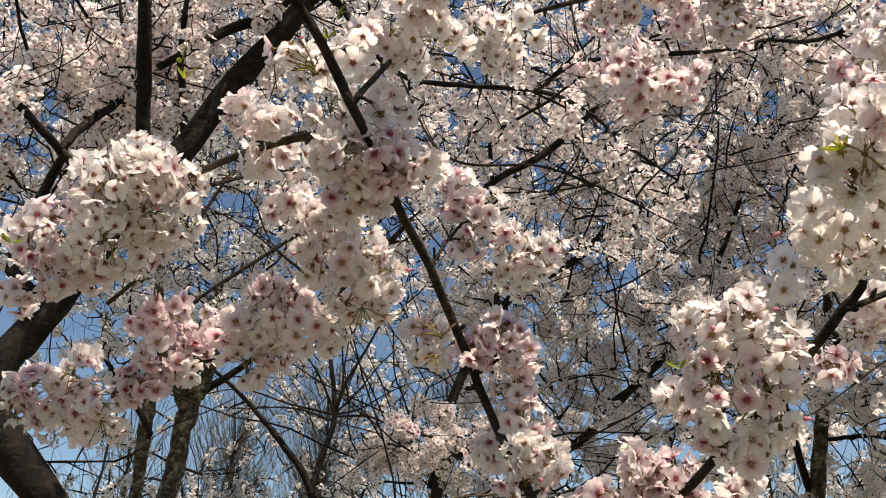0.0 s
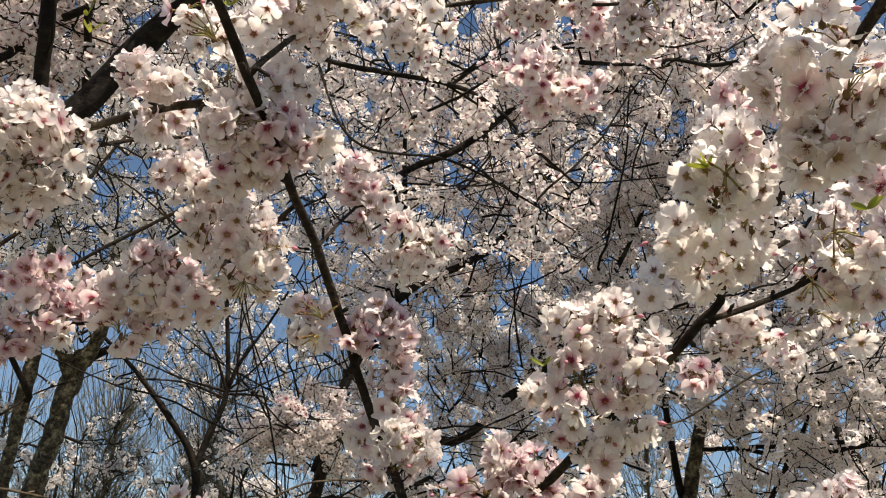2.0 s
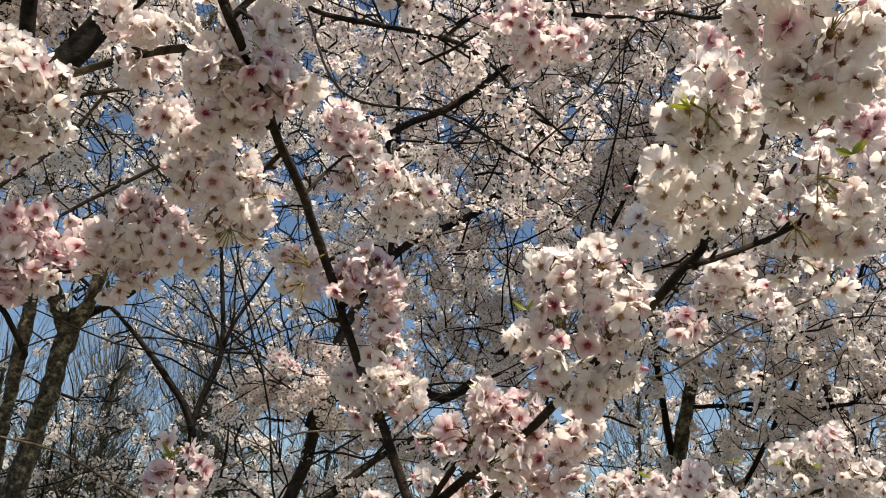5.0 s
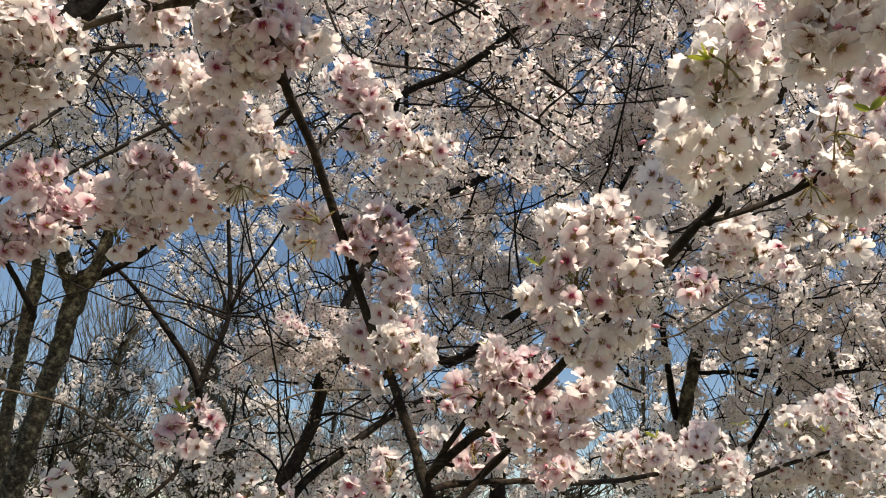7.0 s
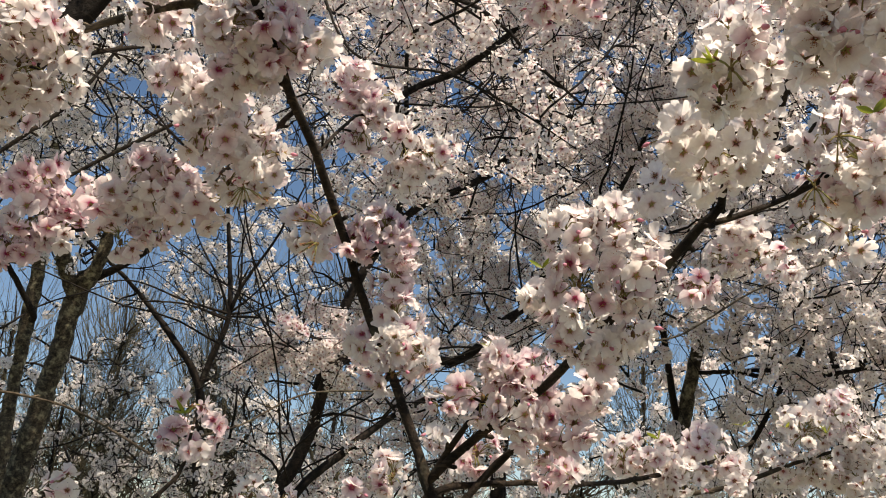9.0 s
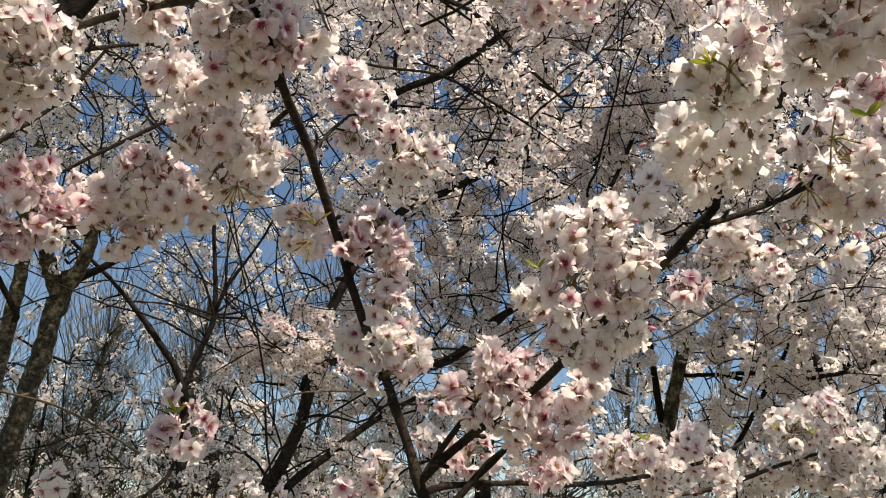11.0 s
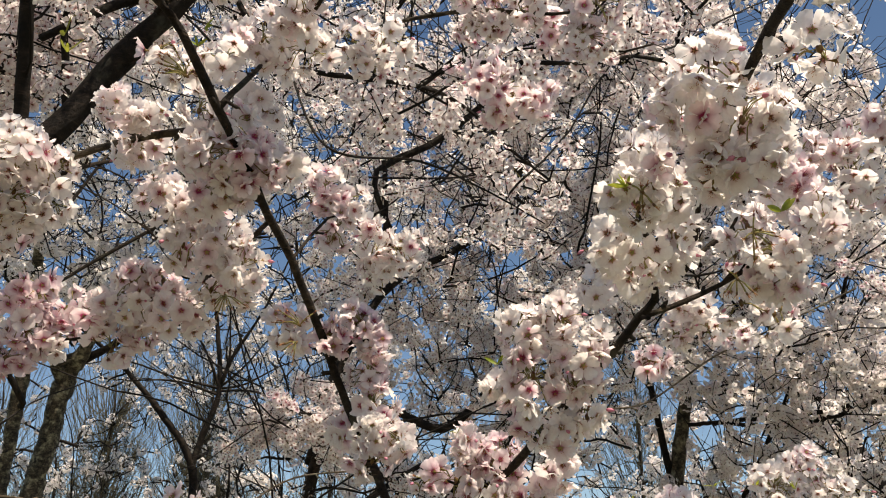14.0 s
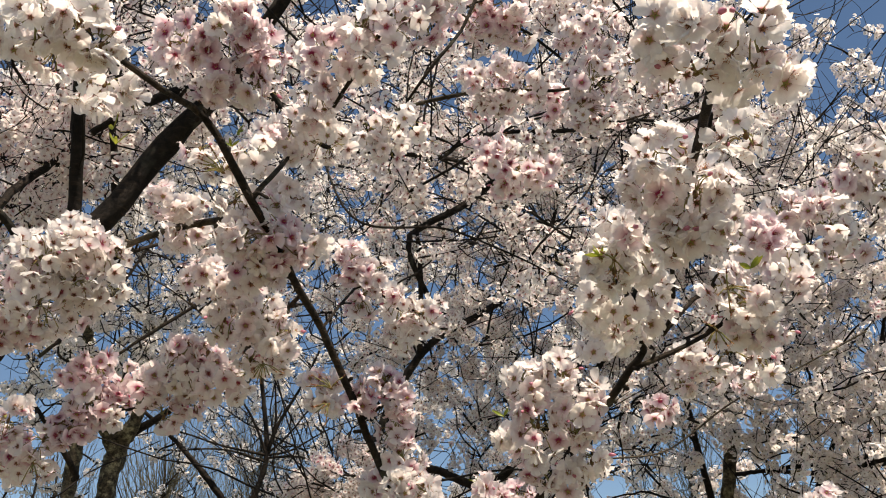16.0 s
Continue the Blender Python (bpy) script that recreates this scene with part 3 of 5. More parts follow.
limb(near_tree, [(0.779, 1.970, 1.692, 0.0056), (0.967, 1.997, 1.730, 0.0056), (1.111, 1.975, 1.788, 0.0048), (1.242, 1.952, 1.833, 0.0032)], PALE_BARK)
limb(near_tree, [(0.051, 1.392, 1.993, 0.0040), (0.090, 1.373, 2.016, 0.0032), (0.120, 1.348, 2.025, 0.0024)], BRANCH_BARK)
limb(near_tree, [(-0.021, 1.245, 2.123, 0.0032), (0.011, 1.336, 2.214, 0.0028), (0.047, 1.413, 2.284, 0.0028), (0.112, 1.463, 2.271, 0.0024), (0.178, 1.481, 2.247, 0.0016)], BRANCH_BARK)
limb(near_tree, [(-0.059, 1.251, 2.198, 0.0040), (-0.126, 1.364, 2.181, 0.0040), (-0.202, 1.381, 2.113, 0.0044), (-0.278, 1.378, 2.079, 0.0040), (-0.370, 1.425, 2.033, 0.0032), (-0.474, 1.448, 2.026, 0.0024), (-0.559, 1.481, 1.994, 0.0016)], BRANCH_BARK)
limb(near_tree, [(-0.127, 1.032, 2.239, 0.0056), (-0.217, 1.096, 2.264, 0.0060), (-0.327, 1.197, 2.291, 0.0060), (-0.402, 1.247, 2.289, 0.0056), (-0.498, 1.285, 2.265, 0.0048), (-0.591, 1.305, 2.218, 0.0040), (-0.684, 1.304, 2.172, 0.0032)], PALE_BARK)
limb(near_tree, [(0.379, 0.301, 2.023, 0.0040), (0.392, 0.378, 2.022, 0.0050), (0.427, 0.496, 2.056, 0.0053), (0.449, 0.611, 2.058, 0.0040), (0.460, 0.716, 2.036, 0.0032), (0.490, 0.828, 1.996, 0.0032), (0.495, 0.888, 1.982, 0.0032)], BRANCH_BARK)
limb(near_tree, [(0.427, 0.499, 2.051, 0.0040), (0.450, 0.503, 2.068, 0.0032), (0.472, 0.501, 2.056, 0.0024)], BRANCH_BARK)
limb(near_tree, [(-0.197, 0.865, 2.314, 0.0040), (-0.163, 0.850, 2.346, 0.0032), (-0.121, 0.806, 2.382, 0.0024)], BRANCH_BARK)
limb(near_tree, [(0.120, 1.528, 2.814, 0.0040), (0.242, 1.463, 2.808, 0.0048), (0.357, 1.403, 2.786, 0.0048), (0.488, 1.385, 2.775, 0.0040), (0.577, 1.360, 2.776, 0.0024)], PALE_BARK)
limb(near_tree, [(0.132, 1.030, 2.478, 0.0024), (0.182, 0.985, 2.533, 0.0032), (0.230, 0.986, 2.605, 0.0032), (0.268, 0.970, 2.693, 0.0032)], BRANCH_BARK)
limb(near_tree, [(0.006, 0.954, 2.408, 0.0032), (0.054, 0.895, 2.457, 0.0036), (0.099, 0.841, 2.507, 0.0040), (0.126, 0.779, 2.558, 0.0040)], BRANCH_BARK)
limb(near_tree, [(-0.574, 1.575, 1.781, 0.0036), (-0.515, 1.619, 1.781, 0.0024), (-0.443, 1.675, 1.772, 0.0022), (-0.361, 1.648, 1.739, 0.0021), (-0.261, 1.572, 1.689, 0.0024)], PALE_BARK)
limb(near_tree, [(-0.247, 1.478, 1.595, 0.0032), (-0.196, 1.485, 1.650, 0.0032), (-0.185, 1.482, 1.703, 0.0028), (-0.181, 1.479, 1.744, 0.0024)], BRANCH_BARK)
limb(near_tree, [(-0.262, 1.773, 1.729, 0.0016), (-0.150, 1.884, 1.782, 0.0020), (-0.025, 2.081, 1.887, 0.0024), (0.165, 2.174, 1.922, 0.0024)], PALE_BARK)
limb(near_tree, [(0.642, 1.860, 2.021, 0.0024), (0.793, 1.908, 2.046, 0.0024), (0.880, 1.916, 2.093, 0.0024), (1.000, 1.893, 2.173, 0.0024), (1.174, 1.888, 2.254, 0.0022), (1.376, 1.843, 2.349, 0.0028)], PALE_BARK)
limb(near_tree, [(0.527, 1.378, 2.771, 0.0024), (0.618, 1.401, 2.702, 0.0024), (0.704, 1.370, 2.705, 0.0024)], BRANCH_BARK)
limb(near_tree, [(-0.490, 1.523, 2.426, 0.0016), (-0.390, 1.558, 2.413, 0.0018), (-0.347, 1.608, 2.330, 0.0018), (-0.269, 1.648, 2.272, 0.0016)], BRANCH_BARK)
limb(near_tree, [(-0.709, 1.731, 2.243, 0.0048), (-0.627, 1.730, 2.327, 0.0046), (-0.564, 1.764, 2.428, 0.0040), (-0.490, 1.768, 2.575, 0.0032)], BRANCH_BARK)
limb(near_tree, [(-0.611, 1.873, 2.269, 0.0032), (-0.495, 1.874, 2.360, 0.0044), (-0.365, 1.866, 2.450, 0.0044), (-0.241, 1.849, 2.531, 0.0032)], BRANCH_BARK)
limb(near_tree, [(-0.534, 1.617, 2.443, 0.0040), (-0.490, 1.619, 2.465, 0.0046), (-0.421, 1.669, 2.516, 0.0040), (-0.335, 1.721, 2.562, 0.0032)], BRANCH_BARK)
limb(near_tree, [(-0.512, 1.630, 2.430, 0.0016), (-0.423, 1.672, 2.398, 0.0018), (-0.296, 1.736, 2.314, 0.0016)], BRANCH_BARK)
near_cluster(near_tree, 0.301, 0.971, 1.922, 0.041, scale=1.04, flush=0.40)
near_cluster(near_tree, 0.350, 0.961, 1.938, 0.041, scale=1.04, flush=0.40)
near_cluster(near_tree, 0.392, 0.972, 1.902, 0.035, scale=1.04, flush=0.40)
near_cluster(near_tree, 0.318, 0.984, 1.871, 0.048, scale=1.04, flush=0.40)
near_cluster(near_tree, 0.376, 0.988, 1.870, 0.042, scale=1.04, flush=0.40)
near_cluster(near_tree, 0.288, 1.057, 1.867, 0.036, scale=1.04, flush=0.40)
near_cluster(near_tree, 0.320, 1.040, 1.821, 0.039, scale=1.04, flush=0.40)
near_cluster(near_tree, 0.411, 1.063, 1.834, 0.033, scale=1.04, flush=0.40)
near_cluster(near_tree, 0.420, 1.003, 1.999, 0.033, scale=1.04, flush=0.40)
near_cluster(near_tree, 0.375, 1.080, 1.813, 0.030, scale=1.04, flush=0.40)
near_cluster(near_tree, 0.271, 1.230, 1.819, 0.045, scale=1.12, flush=0.62)
near_cluster(near_tree, 0.320, 1.223, 1.805, 0.045, scale=1.12, flush=0.62)
near_cluster(near_tree, 0.255, 1.272, 1.776, 0.042, scale=1.12, flush=0.62)
near_cluster(near_tree, 0.307, 1.234, 1.757, 0.049, scale=1.12, flush=0.62)
near_cluster(near_tree, 0.406, 1.235, 1.789, 0.042, scale=1.12, flush=0.62)
near_cluster(near_tree, 0.385, 1.249, 1.741, 0.046, scale=1.12, flush=0.62)
near_cluster(near_tree, 0.350, 1.312, 1.721, 0.044, scale=1.12, flush=0.62)
near_cluster(near_tree, 0.276, 1.430, 1.710, 0.047, False, 1.1, flush=0.75)
near_cluster(near_tree, 0.401, 1.406, 1.690, 0.042, False, 1.1, flush=0.75)
near_cluster(near_tree, 0.099, 1.340, 2.049, 0.050, scale=1.12, flush=0.75)
near_cluster(near_tree, 0.130, 1.350, 2.017, 0.041, scale=1.12, flush=0.75)
near_cluster(near_tree, 0.056, 1.352, 2.020, 0.032, scale=1.12, flush=0.75)
near_cluster(near_tree, 0.118, 1.396, 1.972, 0.047, False, 1.1, flush=0.75)
near_cluster(near_tree, 0.132, 1.410, 1.918, 0.047, False, 1.1, flush=0.40)
near_cluster(near_tree, 0.081, 1.471, 1.890, 0.044, False, 1.1, flush=0.40)
near_cluster(near_tree, 0.134, 1.391, 1.867, 0.050, scale=1.12, flush=0.40)
near_cluster(near_tree, 0.129, 1.400, 1.822, 0.041, scale=1.12, flush=0.40)
near_cluster(near_tree, 0.171, 1.390, 1.860, 0.037, scale=1.12, flush=0.40)
near_cluster(near_tree, -0.019, 1.428, 2.039, 0.039, False, 1.1)
near_cluster(near_tree, 0.001, 1.416, 2.077, 0.031, False, 1.1)
near_cluster(near_tree, -0.047, 1.412, 2.081, 0.027, False, 1.1)
near_cluster(near_tree, 0.022, 1.409, 2.335, 0.057, False, 1.1, flush=0.65)
near_cluster(near_tree, 0.065, 1.421, 2.313, 0.052, False, 1.1, flush=0.65)
near_cluster(near_tree, 0.049, 1.444, 2.267, 0.046, False, 1.1, flush=0.65)
near_cluster(near_tree, 0.133, 1.465, 2.264, 0.050, False, 1.1, flush=0.35)
near_cluster(near_tree, 0.177, 1.470, 2.248, 0.044, False, 1.1, flush=0.35)
near_cluster(near_tree, 0.139, 1.491, 2.207, 0.044, False, 1.1, flush=0.35)
near_cluster(near_tree, -0.101, 1.067, 2.210, 0.065, scale=1.12, flush=0.60)
near_cluster(near_tree, -0.040, 1.072, 2.212, 0.048, scale=1.12, flush=0.60)
near_cluster(near_tree, -0.138, 1.015, 2.189, 0.054, scale=1.12, flush=0.60)
near_cluster(near_tree, -0.094, 1.115, 2.190, 0.048, scale=1.12, flush=0.60)
near_cluster(near_tree, -0.134, 1.136, 2.184, 0.050, scale=1.12, flush=0.60)
near_cluster(near_tree, -0.178, 1.236, 2.196, 0.054, scale=1.12, flush=0.40)
near_cluster(near_tree, -0.246, 1.261, 2.231, 0.051, False, 1.1, flush=0.40)
near_cluster(near_tree, -0.199, 1.257, 2.146, 0.050, scale=1.12, flush=0.40)
near_cluster(near_tree, -0.138, 1.248, 2.139, 0.053, scale=1.12, flush=0.40)
near_cluster(near_tree, -0.102, 1.264, 2.113, 0.053, scale=1.12, flush=0.40)
near_cluster(near_tree, -0.093, 1.299, 2.086, 0.036, scale=1.12, flush=0.40)
near_cluster(near_tree, -0.152, 1.293, 2.082, 0.043, scale=1.12, flush=0.40)
near_cluster(near_tree, -0.263, 1.174, 2.274, 0.050, scale=1.12, flush=0.40)
near_cluster(near_tree, -0.293, 1.340, 2.111, 0.046, False, 1.1, flush=0.50)
near_cluster(near_tree, -0.243, 1.350, 2.116, 0.038, False, 1.1, flush=0.50)
near_cluster(near_tree, -0.344, 1.367, 2.063, 0.048, False, 1.1, flush=0.50)
near_cluster(near_tree, -0.286, 1.378, 2.074, 0.053, False, 1.1, flush=0.50)
near_cluster(near_tree, -0.216, 1.345, 2.058, 0.049, False, 1.1, flush=0.50)
near_cluster(near_tree, -0.322, 1.394, 2.002, 0.039, False, 1.1, flush=0.50)
near_cluster(near_tree, -0.274, 1.396, 2.032, 0.041, False, 1.1, flush=0.50)
near_cluster(near_tree, -0.161, 1.348, 2.075, 0.037, False, 1.1, flush=0.50)
near_cluster(near_tree, -0.468, 1.420, 2.112, 0.050, False, 1.1, flush=0.82)
near_cluster(near_tree, -0.503, 1.413, 2.095, 0.041, False, 1.1, flush=0.82)
near_cluster(near_tree, -0.483, 1.438, 2.046, 0.050, False, 1.1, flush=0.82)
near_cluster(near_tree, -0.432, 1.439, 2.032, 0.043, False, 1.1, flush=0.82)
near_cluster(near_tree, -0.511, 1.444, 1.996, 0.043, False, 1.1, flush=0.82)
near_cluster(near_tree, -0.411, 1.429, 2.081, 0.039, False, 1.1, flush=0.82)
near_cluster(near_tree, -0.457, 1.208, 2.269, 0.062, False, 1.1, flush=0.15)
near_cluster(near_tree, -0.427, 1.245, 2.268, 0.050, False, 1.1, flush=0.15)
near_cluster(near_tree, -0.477, 1.249, 2.224, 0.058, False, 1.1, flush=0.15)
near_cluster(near_tree, -0.439, 1.287, 2.226, 0.044, False, 1.1, flush=0.15)
near_cluster(near_tree, -0.492, 1.323, 2.184, 0.048, False, 1.1, flush=0.15)
near_cluster(near_tree, -0.527, 1.215, 2.245, 0.058, False, 1.1, flush=0.15)
near_cluster(near_tree, -0.532, 1.248, 2.178, 0.058, False, 1.1, flush=0.15)
near_cluster(near_tree, 0.358, 0.698, 2.010, 0.035, scale=1.0, flush=0.18)
near_cluster(near_tree, 0.383, 0.677, 2.024, 0.034, scale=1.0, flush=0.18)
near_cluster(near_tree, 0.411, 0.703, 2.001, 0.035, scale=1.0, flush=0.18)
near_cluster(near_tree, 0.376, 0.703, 1.988, 0.028, scale=1.0, flush=0.18)
near_cluster(near_tree, 0.451, 0.721, 2.041, 0.028, scale=1.0, flush=0.18)
near_cluster(near_tree, 0.374, 0.795, 1.981, 0.036, scale=1.0, flush=0.18)
near_cluster(near_tree, 0.407, 0.789, 1.963, 0.036, scale=1.0, flush=0.18)
near_cluster(near_tree, 0.460, 0.804, 2.002, 0.034, scale=1.04, flush=0.18)
near_cluster(near_tree, 0.419, 0.847, 1.957, 0.029, scale=1.04, flush=0.18)
near_cluster(near_tree, 0.463, 0.840, 1.979, 0.033, scale=1.04, flush=0.18)
near_cluster(near_tree, 0.632, 0.886, 2.131, 0.039, scale=1.12, flush=0.50)
near_cluster(near_tree, 0.657, 0.868, 2.132, 0.039, scale=1.12, flush=0.50)
near_cluster(near_tree, 0.596, 0.887, 2.058, 0.037, scale=1.04, flush=0.50)
near_cluster(near_tree, 0.617, 0.859, 2.011, 0.042, scale=1.04, flush=0.50)
near_cluster(near_tree, 0.612, 0.915, 1.984, 0.036, scale=1.04, flush=0.50)
near_cluster(near_tree, 0.649, 0.893, 1.979, 0.036, scale=1.04, flush=0.50)
near_cluster(near_tree, 0.617, 0.975, 1.981, 0.033, scale=1.12, flush=0.50)
near_cluster(near_tree, 0.678, 1.002, 1.977, 0.034, scale=1.12, flush=0.50)
near_cluster(near_tree, 0.606, 0.953, 2.044, 0.023, scale=1.12, flush=0.50)
near_cluster(near_tree, 0.666, 0.842, 2.052, 0.041, scale=1.04, flush=0.50)
near_cluster(near_tree, 0.706, 1.363, 2.097, 0.054, False, 1.1, flush=0.50)
near_cluster(near_tree, 0.684, 1.386, 2.061, 0.039, False, 1.1, flush=0.50)
near_cluster(near_tree, 0.742, 1.356, 2.067, 0.039, False, 1.1, flush=0.50)
near_cluster(near_tree, 0.615, 1.325, 1.996, 0.037, False, 1.1, flush=0.50)
near_cluster(near_tree, 0.924, 1.595, 2.125, 0.039, False, 1.1, flush=0.50)
near_cluster(near_tree, 0.432, 0.617, 2.011, 0.036, scale=1.0, flush=0.50)
near_cluster(near_tree, 0.468, 0.604, 1.996, 0.032, scale=1.0, flush=0.50)
near_cluster(near_tree, 0.645, 1.799, 1.756, 0.052, False, 1.1, flush=0.50)
near_cluster(near_tree, 0.709, 1.776, 1.758, 0.059, False, 1.1, flush=0.50)
near_cluster(near_tree, 0.811, 1.785, 1.789, 0.053, False, 1.1, flush=0.50)
near_cluster(near_tree, 0.862, 1.768, 1.745, 0.048, False, 1.1, flush=0.50)
near_cluster(near_tree, 0.751, 1.764, 1.715, 0.059, False, 1.1, flush=0.50)
near_cluster(near_tree, 1.134, 1.952, 1.865, 0.070, False, 1.1, flush=0.30)
near_cluster(near_tree, 1.206, 1.929, 1.893, 0.067, False, 1.1, flush=0.30)
near_cluster(near_tree, 1.282, 1.926, 1.833, 0.071, False, 1.1, flush=0.30)
near_cluster(near_tree, 1.189, 1.988, 1.794, 0.071, False, 1.1, flush=0.30)
near_cluster(near_tree, 1.113, 2.032, 1.779, 0.062, False, 1.1, flush=0.30)
near_cluster(near_tree, 1.261, 1.949, 1.757, 0.071, False, 1.1, flush=0.30)
near_cluster(near_tree, -0.188, 1.476, 1.758, 0.031, False, 1.1, flush=0.80)
near_cluster(near_tree, -0.149, 1.485, 1.729, 0.023, False, 1.1, flush=0.80)
near_cluster(near_tree, -0.216, 1.477, 1.710, 0.021, False, 1.1, flush=0.80)
near_cluster(near_tree, -0.171, 1.485, 1.696, 0.027, False, 1.1, flush=0.80)
near_cluster(near_tree, -0.087, 1.600, 1.631, 0.035, False, 1.1)
near_cluster(near_tree, -0.038, 1.603, 1.625, 0.029, False, 1.1)
near_cluster(near_tree, 0.087, 1.604, 1.644, 0.029, False, 1.1)
near_cluster(near_tree, 0.161, 1.698, 1.686, 0.046, False, 1.1)
near_cluster(near_tree, -0.360, 1.450, 1.629, 0.023, False, 1.1)
near_cluster(near_tree, 0.247, 1.676, 1.816, 0.035, False, 1.1)
near_cluster(near_tree, 0.240, 1.684, 1.763, 0.029, False, 1.1)
near_cluster(near_tree, -0.079, 1.065, 2.426, 0.051, scale=1.12, flush=0.30)
near_cluster(near_tree, -0.011, 1.032, 2.391, 0.046, scale=1.12, flush=0.30)
near_cluster(near_tree, -0.036, 1.007, 2.421, 0.049, scale=1.12, flush=0.30)
near_cluster(near_tree, -0.055, 1.090, 2.394, 0.037, scale=1.12, flush=0.30)
near_cluster(near_tree, 0.064, 1.223, 2.550, 0.048, False, 1.1, flush=0.30)
near_cluster(near_tree, 0.122, 1.215, 2.555, 0.046, False, 1.1, flush=0.30)
near_cluster(near_tree, 0.094, 1.245, 2.518, 0.042, False, 1.1, flush=0.30)
near_cluster(near_tree, -0.117, 1.023, 2.394, 0.035, scale=1.12, flush=0.30)
near_cluster(near_tree, 0.323, 1.272, 2.515, 0.050, False, 1.1, flush=0.65)
near_cluster(near_tree, 0.371, 1.275, 2.493, 0.050, False, 1.1, flush=0.65)
near_cluster(near_tree, 0.418, 1.271, 2.478, 0.043, False, 1.1, flush=0.65)
near_cluster(near_tree, 0.344, 1.302, 2.464, 0.037, False, 1.1, flush=0.65)
near_cluster(near_tree, -0.204, 0.943, 2.314, 0.025, scale=1.12, flush=0.35)
near_cluster(near_tree, -0.179, 1.009, 2.316, 0.034, scale=1.12, flush=0.35)
near_cluster(near_tree, -0.129, 1.001, 2.338, 0.034, scale=1.12, flush=0.35)
near_cluster(near_tree, -0.279, 1.069, 2.285, 0.040, scale=1.12, flush=0.35)
near_cluster(near_tree, -0.240, 1.082, 2.279, 0.035, scale=1.12, flush=0.35)
near_cluster(near_tree, -0.151, 0.998, 2.249, 0.036, scale=1.12, flush=0.35)
near_cluster(near_tree, -0.102, 1.011, 2.239, 0.033, scale=1.12, flush=0.35)
near_cluster(near_tree, -0.070, 1.086, 2.311, 0.034, scale=1.12, flush=0.35)
near_cluster(near_tree, -0.692, 1.445, 1.993, 0.051, False, 1.1, flush=0.60)
near_cluster(near_tree, -0.625, 1.437, 2.011, 0.050, False, 1.1, flush=0.60)
near_cluster(near_tree, -0.558, 1.452, 1.976, 0.048, False, 1.1, flush=0.60)
near_cluster(near_tree, -0.656, 1.476, 1.938, 0.049, False, 1.1, flush=0.60)
near_cluster(near_tree, -0.598, 1.501, 1.934, 0.045, False, 1.1, flush=0.60)
near_cluster(near_tree, -0.721, 1.442, 1.954, 0.049, False, 1.1, flush=0.60)
near_cluster(near_tree, -0.634, 1.273, 2.218, 0.048, False, 1.1, flush=0.65)
near_cluster(near_tree, -0.664, 1.275, 2.179, 0.048, False, 1.1, flush=0.65)
near_cluster(near_tree, -0.603, 1.308, 2.173, 0.052, False, 1.1, flush=0.65)
near_cluster(near_tree, -0.571, 1.334, 2.144, 0.036, False, 1.1, flush=0.65)
near_cluster(near_tree, -0.700, 1.343, 2.118, 0.039, False, 1.1, flush=0.65)
near_cluster(near_tree, -0.559, 1.251, 2.258, 0.047, False, 1.1, flush=0.65)
near_cluster(near_tree, -0.626, 1.316, 2.127, 0.040, False, 1.1, flush=0.65)
near_cluster(near_tree, -0.480, 1.213, 2.299, 0.053, False, 1.1, flush=0.10)
near_cluster(near_tree, 0.589, 1.461, 2.749, 0.048, False, 1.1, flush=0.50)
near_cluster(near_tree, 0.630, 1.444, 2.749, 0.045, False, 1.1, flush=0.50)
near_cluster(near_tree, 0.511, 1.458, 2.790, 0.048, False, 1.1, flush=0.50)
near_cluster(near_tree, 0.331, 1.496, 2.806, 0.048, False, 1.1, flush=0.50)
near_cluster(near_tree, 0.516, 0.872, 2.243, 0.036, scale=1.12)
near_cluster(near_tree, 0.502, 0.897, 2.220, 0.036, scale=1.12)
near_cluster(near_tree, 0.323, 0.314, 2.038, 0.032, scale=1.0, flush=0.30)
near_cluster(near_tree, 0.353, 0.293, 2.016, 0.034, scale=1.0, flush=0.30)
near_cluster(near_tree, 0.390, 0.279, 2.010, 0.036, scale=1.0, flush=0.30)
near_cluster(near_tree, 0.346, 0.352, 2.014, 0.022, scale=1.0, flush=0.30)
near_cluster(near_tree, 0.384, 0.321, 1.997, 0.026, scale=1.0, flush=0.30)
near_cluster(near_tree, 0.426, 0.326, 1.996, 0.019, scale=1.0, flush=0.30)
near_cluster(near_tree, 0.323, 0.365, 2.043, 0.022, scale=1.0, flush=0.30)
near_cluster(near_tree, 0.407, 0.546, 2.070, 0.037, scale=1.04, flush=0.30)
near_cluster(near_tree, 0.458, 0.461, 2.029, 0.026, scale=1.0, flush=0.30)
near_cluster(near_tree, 0.406, 0.600, 2.043, 0.038, scale=1.04, flush=0.30)
near_cluster(near_tree, 0.448, 0.589, 2.033, 0.038, scale=1.04, flush=0.30)
near_cluster(near_tree, 0.431, 0.620, 1.990, 0.031, scale=1.04, flush=0.30)
near_cluster(near_tree, 0.466, 0.607, 1.987, 0.024, scale=1.04, flush=0.30)
near_cluster(near_tree, 0.387, 0.592, 2.068, 0.028, scale=1.04, flush=0.30)
near_cluster(near_tree, 0.482, 0.573, 2.035, 0.022, scale=1.04)
near_cluster(near_tree, 0.774, 1.021, 2.247, 0.046, False, 1.1)
near_cluster(near_tree, 0.805, 0.984, 2.238, 0.045, False, 1.1)
near_cluster(near_tree, 0.837, 0.983, 2.205, 0.043, False, 1.1)
near_cluster(near_tree, 0.721, 1.002, 2.172, 0.044, False, 1.1)
